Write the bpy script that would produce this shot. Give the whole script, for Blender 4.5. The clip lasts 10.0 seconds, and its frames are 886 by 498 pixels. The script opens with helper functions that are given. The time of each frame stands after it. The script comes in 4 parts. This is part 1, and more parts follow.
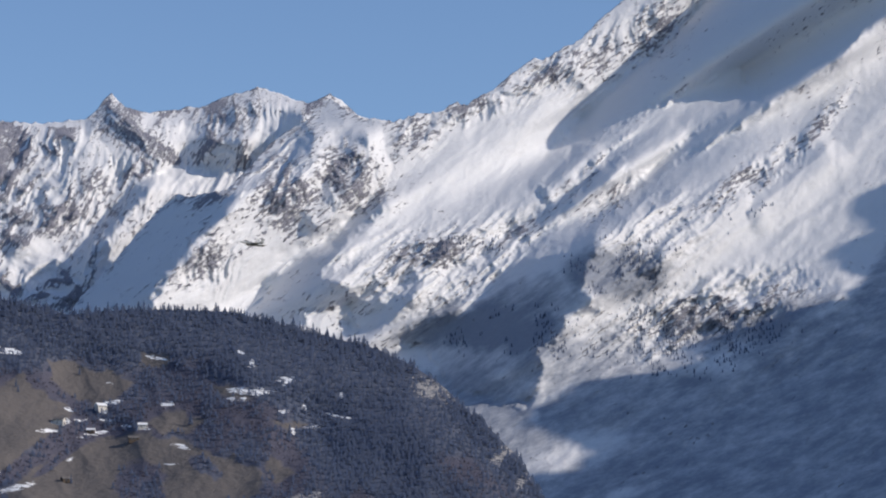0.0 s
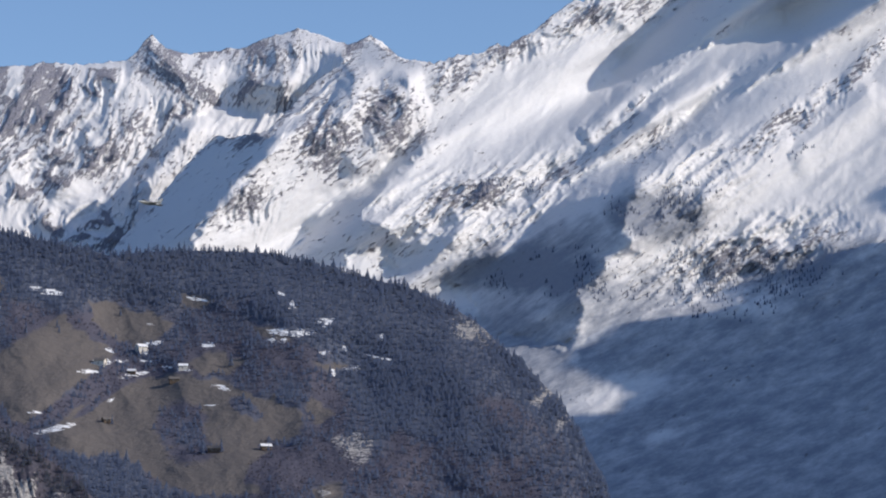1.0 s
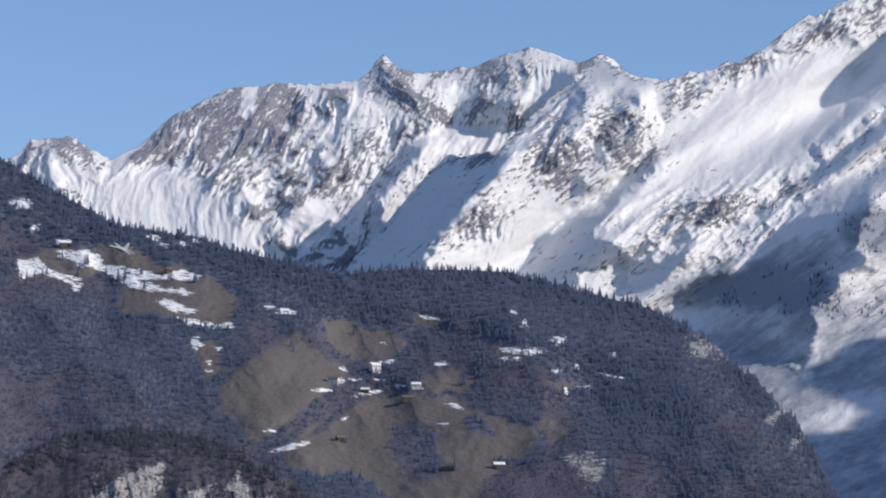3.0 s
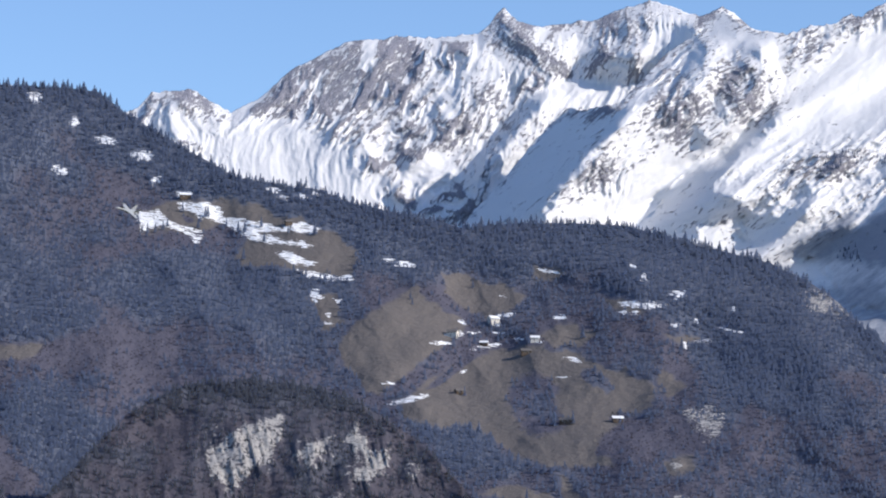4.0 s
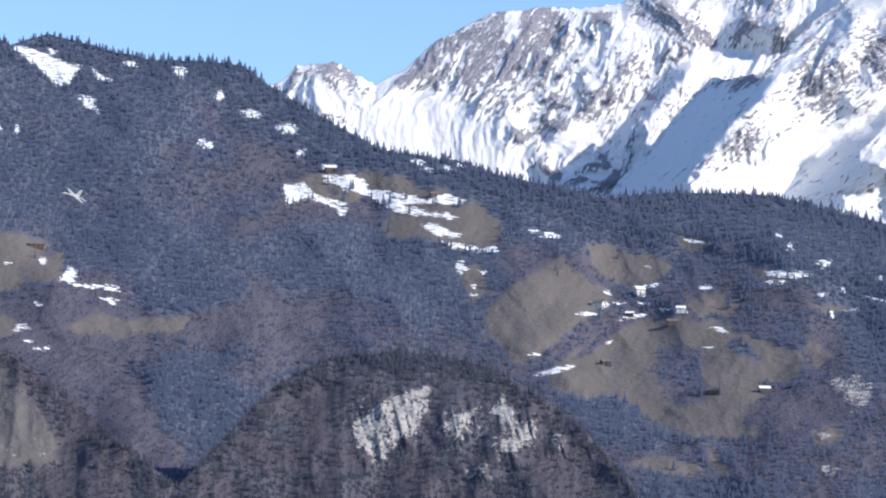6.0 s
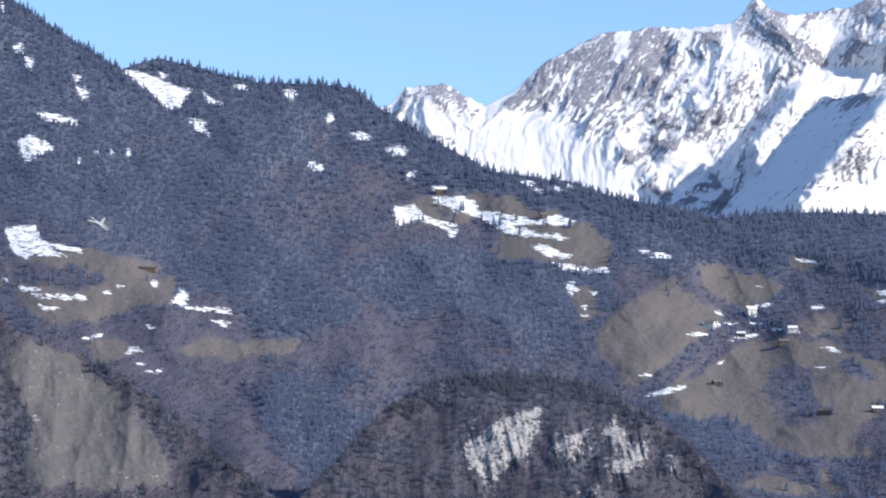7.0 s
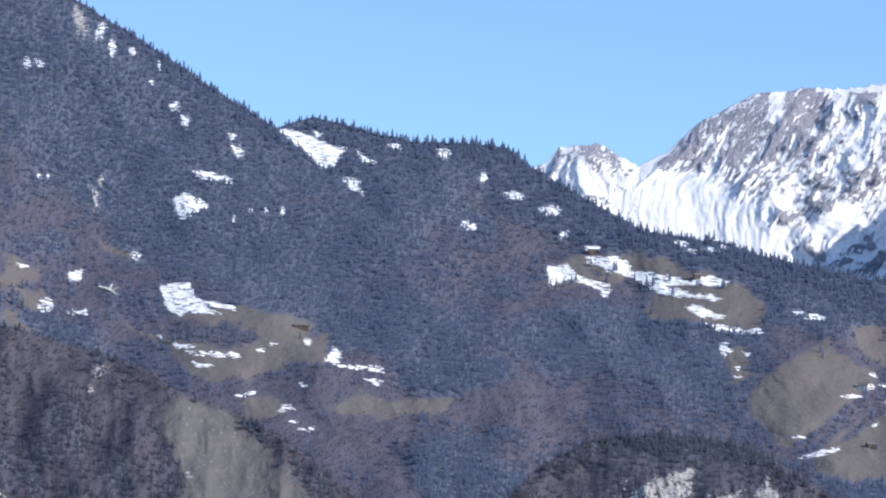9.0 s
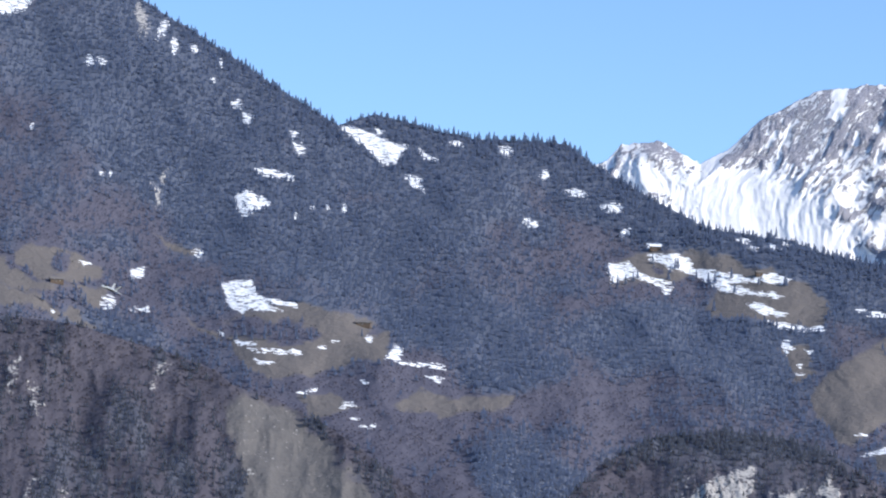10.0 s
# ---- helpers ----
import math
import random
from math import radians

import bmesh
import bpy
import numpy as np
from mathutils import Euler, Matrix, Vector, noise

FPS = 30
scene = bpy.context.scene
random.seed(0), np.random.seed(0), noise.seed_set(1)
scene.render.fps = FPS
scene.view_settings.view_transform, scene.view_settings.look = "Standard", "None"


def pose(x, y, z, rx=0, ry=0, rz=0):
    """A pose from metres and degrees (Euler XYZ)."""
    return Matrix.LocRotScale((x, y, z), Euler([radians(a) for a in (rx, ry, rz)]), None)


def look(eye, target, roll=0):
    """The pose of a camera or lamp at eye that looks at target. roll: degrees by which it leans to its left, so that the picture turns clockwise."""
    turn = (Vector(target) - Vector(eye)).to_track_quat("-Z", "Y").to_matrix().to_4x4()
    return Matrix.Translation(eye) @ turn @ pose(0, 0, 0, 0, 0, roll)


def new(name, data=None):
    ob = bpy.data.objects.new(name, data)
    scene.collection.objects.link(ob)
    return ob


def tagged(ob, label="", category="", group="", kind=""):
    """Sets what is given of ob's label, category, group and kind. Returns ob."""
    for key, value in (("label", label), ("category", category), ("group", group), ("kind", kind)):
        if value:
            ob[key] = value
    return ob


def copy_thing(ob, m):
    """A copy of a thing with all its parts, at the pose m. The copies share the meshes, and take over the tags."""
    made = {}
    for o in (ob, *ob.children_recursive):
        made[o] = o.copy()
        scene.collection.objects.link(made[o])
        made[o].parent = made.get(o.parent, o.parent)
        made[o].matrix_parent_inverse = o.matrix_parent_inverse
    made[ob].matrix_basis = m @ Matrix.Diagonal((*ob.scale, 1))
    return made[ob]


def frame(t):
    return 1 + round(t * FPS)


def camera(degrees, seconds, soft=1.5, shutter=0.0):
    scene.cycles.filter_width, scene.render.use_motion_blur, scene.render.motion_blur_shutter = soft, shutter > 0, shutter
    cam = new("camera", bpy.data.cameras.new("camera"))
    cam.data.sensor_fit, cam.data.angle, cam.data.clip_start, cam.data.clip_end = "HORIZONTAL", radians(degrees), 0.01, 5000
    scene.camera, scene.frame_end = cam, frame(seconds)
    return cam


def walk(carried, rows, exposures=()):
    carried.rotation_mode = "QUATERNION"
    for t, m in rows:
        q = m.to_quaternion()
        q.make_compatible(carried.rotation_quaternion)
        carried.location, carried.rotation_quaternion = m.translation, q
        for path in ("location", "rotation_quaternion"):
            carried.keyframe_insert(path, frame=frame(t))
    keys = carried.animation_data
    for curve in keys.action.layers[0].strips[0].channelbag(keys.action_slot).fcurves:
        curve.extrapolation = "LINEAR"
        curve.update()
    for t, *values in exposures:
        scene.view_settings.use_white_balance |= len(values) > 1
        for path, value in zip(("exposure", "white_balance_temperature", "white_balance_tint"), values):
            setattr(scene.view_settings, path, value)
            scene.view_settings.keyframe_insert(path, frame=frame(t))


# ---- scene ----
# The camera stands on the valley floor and pans after an aircraft. Rows: seconds, yaw, pitch, lean.
cam = camera(16.0, 10.0, soft=2.0)
EYE = 1.7
PAN = [
    (0.0, -0.000, 8.500, 0.000),
    (0.5, 0.210, 8.204, -0.058),
    (1.0, 0.738, 7.438, -0.184),
    (1.5, 1.767, 7.464, -0.371),
    (2.0, 2.999, 7.668, -0.495),
    (2.5, 3.812, 7.792, -0.491),
    (3.0, 4.994, 7.746, -0.491),
    (3.2, 5.602, 7.596, -0.541),
    (4.5, 7.663, 6.504, -1.136),
    (5.0, 8.149, 6.282, -0.986),
    (5.5, 8.928, 6.244, -0.956),
    (7.0, 11.837, 6.659, -0.818),
    (7.5, 12.910, 6.971, -0.965),
    (8.0, 13.531, 7.311, -1.185),
    (8.5, 14.028, 7.541, -1.363),
    (9.0, 14.658, 7.683, -1.513),
    (9.5, 15.220, 7.690, -1.592),
    (10.0, 15.784, 7.605, -1.681),
]
EXPOSURE = [(0.0, -0.14, 5740, 13), (1.6, 0.02, 5710, 13), (3.0, 0.0, 5680, 13), (4.5, 0.51, 5560, 13), (5.5, 0.61, 5560, 13), (7.0, 0.68, 5530, 12), (8.0, 0.65, 5440, 12), (10.0, 0.6, 5390, 11)]
walk(cam, [(t, pose(0, 0, EYE, 90 + pitch, 0, yaw) @ pose(0, 0, 0, 0, 0, -lean)) for t, yaw, pitch, lean in PAN], EXPOSURE)

# ---- light: low winter sun to the right, a little behind the camera ----
SUN_BEARING, SUN_HEIGHT = 102.0, 28.0
world = bpy.data.worlds.new("sky")
scene.world = world
world.use_nodes = True
sky = world.node_tree.nodes.new("ShaderNodeTexSky")
sky.sky_type, sky.sun_disc = "NISHITA", False
sky.sun_elevation, sky.sun_rotation = radians(SUN_HEIGHT), radians(SUN_BEARING)
sky.altitude, sky.air_density, sky.dust_density, sky.ozone_density = 1500, 1.0, 1.0, 1.5
world.node_tree.links.new(sky.outputs[0], world.node_tree.nodes["Background"].inputs[0])
world.node_tree.nodes["Background"].inputs[1].default_value = 0.122
sun = new("sun", bpy.data.lights.new("sun", "SUN"))
sun.data.energy, sun.data.angle, sun.data.color = 4.1, radians(0.53), (1.0, 0.84, 0.625)
sb, sh = radians(SUN_BEARING), radians(SUN_HEIGHT)
sun.matrix_world = look((0, 0, 2000), (-1000 * math.sin(sb) * math.cos(sh), -1000 * math.cos(sb) * math.cos(sh), 2000 - 1000 * math.sin(sh)))


# ---- materials ----
class Mat:
    """A node material: short ways to make and join nodes."""

    def __init__(self, name, rough=0.9, spec=0.2):
        self.m = bpy.data.materials.new(name)
        self.m.use_nodes = True
        self.t = self.m.node_tree
        self.b = self.t.nodes["Principled BSDF"]
        self.b.inputs["Roughness"].default_value = rough
        self.b.inputs["Specular IOR Level"].default_value = spec

    def put(self, socket, value):
        if isinstance(value, bpy.types.NodeSocket):
            self.t.links.new(value, socket)
        elif isinstance(value, tuple) and len(value) == 3 and socket.type == "RGBA":
            socket.default_value = (*value, 1)
        else:
            socket.default_value = value

    def place(self):
        return self.t.nodes.new("ShaderNodeNewGeometry").outputs["Position"]

    def stretch(self, x, y, z):
        n = self.t.nodes.new("ShaderNodeMapping")
        self.put(n.inputs["Vector"], self.place())
        n.inputs["Scale"].default_value = (x, y, z)
        return n.outputs[0]

    def grain(self, x, y, z, turn):
        """Coordinates for a pattern whose grain has these sizes, turned about the line of sight."""
        n = self.t.nodes.new("ShaderNodeMapping")
        n.vector_type = "TEXTURE"
        self.put(n.inputs["Vector"], self.place())
        n.inputs["Rotation"].default_value = (0, radians(turn), 0)
        n.inputs["Scale"].default_value = (x, y, z)
        return n.outputs[0]

    def noise(self, size, detail=6.0, rough=0.6, vector=None):
        n = self.t.nodes.new("ShaderNodeTexNoise")
        self.put(n.inputs["Vector"], vector or self.place())
        n.inputs["Scale"].default_value = 1.0 / size
        n.inputs["Detail"].default_value, n.inputs["Roughness"].default_value = detail, rough
        return n.outputs[0]

    def attr(self, name):
        n = self.t.nodes.new("ShaderNodeAttribute")
        n.attribute_name = name
        return n.outputs["Fac"]

    def up(self):
        n = self.t.nodes.new("ShaderNodeSeparateXYZ")
        self.put(n.inputs[0], self.t.nodes.new("ShaderNodeNewGeometry").outputs["Normal"])
        return n.outputs[2]

    def math(self, op, a, b=0.0):
        n = self.t.nodes.new("ShaderNodeMath")
        n.operation = op
        self.put(n.inputs[0], a)
        self.put(n.inputs[1], b)
        return n.outputs[0]

    def ramp(self, v, lo, hi):
        n = self.t.nodes.new("ShaderNodeMapRange")
        n.interpolation_type = "SMOOTHSTEP"
        for i, x in enumerate((v, lo, hi, 0.0, 1.0)):
            self.put(n.inputs[i], x)
        return n.outputs[0]

    def mix(self, f, a, b):
        n = self.t.nodes.new("ShaderNodeMix")
        n.data_type = "RGBA"
        for i, x in ((0, f), (6, a), (7, b)):
            self.put(n.inputs[i], x)
        return n.outputs[2]

    def random(self, island=False):
        if island:
            return self.t.nodes.new("ShaderNodeNewGeometry").outputs["Random Per Island"]
        return self.t.nodes.new("ShaderNodeObjectInfo").outputs["Random"]

    def colour(self, c):
        self.put(self.b.inputs["Base Color"], c)
        return self

    def bump(self, height, distance, strength=1.0):
        n = self.t.nodes.new("ShaderNodeBump")
        self.put(n.inputs["Height"], height)
        n.inputs["Distance"].default_value, n.inputs["Strength"].default_value = distance, strength
        self.put(self.b.inputs["Normal"], n.outputs[0])
        return self


def alpine(name, turn, long):
    m = Mat(name, 0.85, 0.15)
    coarse, fine = m.noise(60, 8, 0.65), m.noise(7, 6, 0.7)
    strata = m.noise(1, 6, 0.62, m.grain(long, 12, 3.4, turn))
    specks = m.noise(1, 4, 0.7, m.grain(6, 8, 1.9, turn))
    bare = m.math("ADD", m.attr("rock"), m.math("MULTIPLY", m.math("SUBTRACT", coarse, 0.5), 0.5))
    bare = m.math("ADD", bare, m.math("MULTIPLY", m.math("SUBTRACT", strata, 0.5), 1.7))
    bare = m.math("ADD", bare, m.math("MULTIPLY", m.math("SUBTRACT", specks, 0.5), 0.95))
    bare = m.math("ADD", bare, m.math("MULTIPLY", m.math("SUBTRACT", 0.62, m.up()), 0.08))
    rocky = m.ramp(bare, 0.44, 0.53)
    # haze is put into the stone and wood colours: both are paled and blued
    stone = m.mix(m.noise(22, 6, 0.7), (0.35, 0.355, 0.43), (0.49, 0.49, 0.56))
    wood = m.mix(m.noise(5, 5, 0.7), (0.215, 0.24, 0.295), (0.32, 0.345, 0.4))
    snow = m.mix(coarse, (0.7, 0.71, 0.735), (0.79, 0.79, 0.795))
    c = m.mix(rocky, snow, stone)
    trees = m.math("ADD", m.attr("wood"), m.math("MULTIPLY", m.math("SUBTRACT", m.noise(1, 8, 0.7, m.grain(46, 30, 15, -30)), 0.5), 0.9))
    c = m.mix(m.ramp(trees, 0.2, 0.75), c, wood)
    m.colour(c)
    h = m.math("ADD", m.math("MULTIPLY", m.math("ADD", fine, specks), m.math("ADD", m.math("MULTIPLY", rocky, 1.0), 0.04)), m.math("MULTIPLY", coarse, 0.14))
    return m.bump(h, 9.0, 0.9).m


def hillside(name, less_haze):
    """The second number takes out painted haze: litter of the nearer, lower woods is darker and browner."""
    m = Mat(name, 0.95, 0.1)

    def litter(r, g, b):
        return (r * (1 - 0.8 * less_haze), g * (1 - less_haze), b * (1 - 1.25 * less_haze))

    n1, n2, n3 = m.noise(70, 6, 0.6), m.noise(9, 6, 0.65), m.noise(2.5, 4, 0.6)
    # litter colours carry the haze's blue; under firs they are matched to the needles
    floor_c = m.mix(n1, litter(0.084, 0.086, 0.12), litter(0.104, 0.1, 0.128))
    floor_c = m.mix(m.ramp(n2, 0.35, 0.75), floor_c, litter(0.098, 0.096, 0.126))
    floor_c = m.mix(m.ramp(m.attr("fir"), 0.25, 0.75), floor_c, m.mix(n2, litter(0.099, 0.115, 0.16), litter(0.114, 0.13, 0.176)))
    grass = m.mix(n1, (0.124, 0.115, 0.112), (0.16, 0.146, 0.14))
    grass = m.mix(m.ramp(n2, 0.4, 0.7), grass, (0.138, 0.126, 0.12))
    c = m.mix(m.ramp(m.math("ADD", m.attr("meadow"), m.math("MULTIPLY", m.math("SUBTRACT", n2, 0.5), 1.1)), 0.25, 0.8), floor_c, grass)
    c = m.mix(m.attr("scree"), c, m.mix(m.noise(6, 6, 0.7, m.stretch(1.6, 1, 0.5)), (0.088, 0.085, 0.086), (0.158, 0.15, 0.148)))
    streak = m.noise(1, 5, 0.7, m.grain(9, 9, 1.7, 10))
    cliff = m.math("ADD", m.math("MULTIPLY", m.noise(1, 5, 0.72, m.grain(3.2, 3.2, 11, 8)), 0.6), m.math("MULTIPLY", m.noise(7, 6, 0.7), 0.4))
    stone = m.mix(m.ramp(cliff, 0.28, 0.6), (0.2, 0.19, 0.185), (0.46, 0.445, 0.43))
    c = m.mix(m.ramp(m.math("ADD", m.attr("rock"), m.math("MULTIPLY", m.math("SUBTRACT", cliff, 0.5), 3.0)), 0.4, 0.62), c, stone)
    sn = m.math("ADD", m.attr("snow"), m.math("MULTIPLY", m.math("MULTIPLY", m.math("SUBTRACT", streak, 0.5), 4.4), m.ramp(m.attr("snow"), 0.0, 0.3)))
    c = m.mix(m.ramp(sn, 0.46, 0.54), c, (0.86, 0.87, 0.88))
    m.colour(c)
    return m.bump(m.math("ADD", n2, m.math("MULTIPLY", m.math("MULTIPLY", cliff, m.attr("rock")), 2.5)), 3.0, 0.8).m


def leafy(m, share, gaps):
    """Lets part of the light pass through thin foliage, and part through the gaps in it."""
    thin = m.t.nodes.new("ShaderNodeBsdfTranslucent")
    both = m.t.nodes.new("ShaderNodeMixShader")
    both.inputs[0].default_value = share
    source = m.b.inputs["Base Color"].links[0].from_socket
    m.put(thin.inputs["Color"], source)
    m.put(both.inputs[1], m.b.outputs[0])
    m.put(both.inputs[2], thin.outputs[0])
    open_air = m.t.nodes.new("ShaderNodeMixShader")
    open_air.inputs[0].default_value = gaps
    m.put(open_air.inputs[1], both.outputs[0])
    m.put(open_air.inputs[2], m.t.nodes.new("ShaderNodeBsdfTransparent").outputs[0])
    m.put(m.t.nodes["Material Output"].inputs["Surface"], open_air.outputs[0])
    return m.m


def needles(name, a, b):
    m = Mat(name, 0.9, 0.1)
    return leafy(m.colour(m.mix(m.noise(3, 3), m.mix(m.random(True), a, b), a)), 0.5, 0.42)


def twigs(name, a, b):
    m = Mat(name, 0.95, 0.1)
    return leafy(m.colour(m.mix(m.random(True), a, b)), 0.4, 0.6)


def plain(name, a, b, size, rough=0.8, metal=0.0):
    m = Mat(name, rough, 0.3)
    m.b.inputs["Metallic"].default_value = metal
    return m.colour(m.mix(m.noise(size, 5, 0.65), a, b)).bump(m.noise(size * 0.3, 3), 0.02, 0.4).m


# distance haze is mixed into the far needle and twig colours, pale and blue
ALPINE, ALPINE_SLANT, HILLSIDE, NEEDLES, TWIGS = alpine("snow_and_rock", -62, 14), alpine("snow_and_slanting_rock", -38, 16), hillside("forest_floor_and_meadow", 0.0), needles("hazy_conifer_needles", (0.176, 0.22, 0.331), (0.184, 0.228, 0.341)), twigs("hazy_bare_twigs", (0.112, 0.108, 0.15), (0.124, 0.117, 0.157))
# nearer copies of floor, needles and twigs, with less haze in their colours
LOW_GROUND, LOW_NEEDLES, LOW_TWIGS = hillside("near_forest_floor", 0.18), needles("near_conifer_needles", (0.128, 0.145, 0.188), (0.142, 0.16, 0.204)), twigs("near_bare_twigs", (0.089, 0.083, 0.099), (0.108, 0.099, 0.112))
BARK = plain("bark", (0.07, 0.055, 0.045), (0.14, 0.11, 0.09), 0.4)


# ---- land: bearings and elevations in hundredths of a degree, seen from the camera's stand ----
def lattice(x, y, seed):
    h = (x.astype(np.int64) * 374761393 + y.astype(np.int64) * 668265263 + seed * 974711) & 0x7FFFFFFF
    h = ((h ^ (h >> 13)) * 1274126177) & 0x7FFFFFFF
    return ((h ^ (h >> 16)) & 0xFFFF) / 65535.0


def value(x, y, seed=0):
    """Smooth noise from 0 to 1."""
    xi, yi = np.floor(x), np.floor(y)
    fx, fy = x - xi, y - yi
    fx, fy = fx * fx * fx * (fx * (fx * 6 - 15) + 10), fy * fy * fy * (fy * (fy * 6 - 15) + 10)
    a, b = lattice(xi, yi, seed), lattice(xi + 1, yi, seed)
    c, d = lattice(xi, yi + 1, seed), lattice(xi + 1, yi + 1, seed)
    return (a + (b - a) * fx) * (1 - fy) + (c + (d - c) * fx) * fy


def fbm(x, y, octaves=5, seed=0, gain=0.5):
    total, amp, norm = 0.0, 1.0, 0.0
    for i in range(octaves):
        total = total + amp * value(x, y, seed + i * 7)
        norm += amp
        amp *= gain
        x, y = x * 2.03 + 11.3, y * 2.03 + 5.7
    return total / norm


def ridged(x, y, octaves=5, seed=0, gain=0.55):
    total, amp, norm = 0.0, 1.0, 0.0
    for i in range(octaves):
        total = total + amp * (1 - np.abs(2 * value(x, y, seed + i * 7) - 1)) ** 1.5
        norm += amp
        amp *= gain
        x, y = x * 2.07 + 3.3, y * 2.07 + 9.1
    return total / norm


def line(points):
    p = np.array(points, float)
    return lambda u: np.interp(u, p[:, 0], p[:, 1])


def smooth(a, lo, hi):
    t = np.clip((a - lo) / (hi - lo), 0, 1)
    return t * t * (3 - 2 * t)


def near_line(u, v, points):
    """Distance to a falling polyline, positive to its right, and the share of its length."""
    best, side, share = np.full(u.shape, 1e9), np.zeros(u.shape), np.zeros(u.shape)
    n = len(points) - 1
    for i in range(n):
        (x0, y0), (x1, y1) = points[i], points[i + 1]
        dx, dy = x1 - x0, y1 - y0
        t = np.clip(((u - x0) * dx + (v - y0) * dy) / (dx * dx + dy * dy), 0, 1)
        ex, ey = u - x0 - t * dx, v - y0 - t * dy
        d = np.hypot(ex, ey)
        s = np.where(((u - x0) * dy - (v - y0) * dx < 0) == (dy < 0), 1.0, -1.0)
        take = d < best
        best, side, share = np.where(take, d, best), np.where(take, s, side), np.where(take, (i + t) / n, share)
    return best * side, share


def spur(u, v, points, amp, left, right, fade=0.15):
    """A rib of rock that stands out towards the valley: steep to one side, broad to the other."""
    d, share = near_line(u, v, points)
    w = np.where(d < 0, left, right)
    rib = np.clip(1 - np.abs(d) / w, 0, 1)
    return amp * rib * smooth(share, -0.01, fade) * (1 - 0.8 * smooth(share, 0.8, 1.0))


def blobs(u, v, ellipses, soft=0.35):
    """1 inside the ellipses (bearing, elevation, half width, half height, degrees), 0 outside, soft between."""
    out = np.zeros(u.shape)
    for x, y, a, b, ang in ellipses:
        c, s = math.cos(radians(ang)), math.sin(radians(ang))
        p, q = (u - x) * c + (v - y) * s, -(u - x) * s + (v - y) * c
        out = np.maximum(out, 1 - smooth(np.hypot(p / a, q / b), 1 - soft, 1 + soft))
    return out


def field(u, v, polygon, soft=12.0):
    """1 inside a polygon, 0 outside, soft over that distance."""
    inside, dist = np.zeros(u.shape, bool), np.full(u.shape, 1e9)
    n = len(polygon)
    for i in range(n):
        (x0, y0), (x1, y1) = polygon[i], polygon[(i + 1) % n]
        if y0 != y1:
            inside ^= ((y0 > v) != (y1 > v)) & (u < (x1 - x0) * (v - y0) / (y1 - y0) + x0)
        dx, dy = x1 - x0, y1 - y0
        t = np.clip(((u - x0) * dx + (v - y0) * dy) / (dx * dx + dy * dy + 1e-9), 0, 1)
        dist = np.minimum(dist, np.hypot(u - x0 - t * dx, v - y0 - t * dy))
    return smooth(np.where(inside, dist, -dist), -soft, soft)


def spot(u, v, r):
    """The place on bearing u and elevation v at the level distance r."""
    a, e = np.radians(u / 100), np.radians(v / 100)
    return np.stack([r * np.sin(a), r * np.cos(a), EYE + r * np.tan(e)], -1)


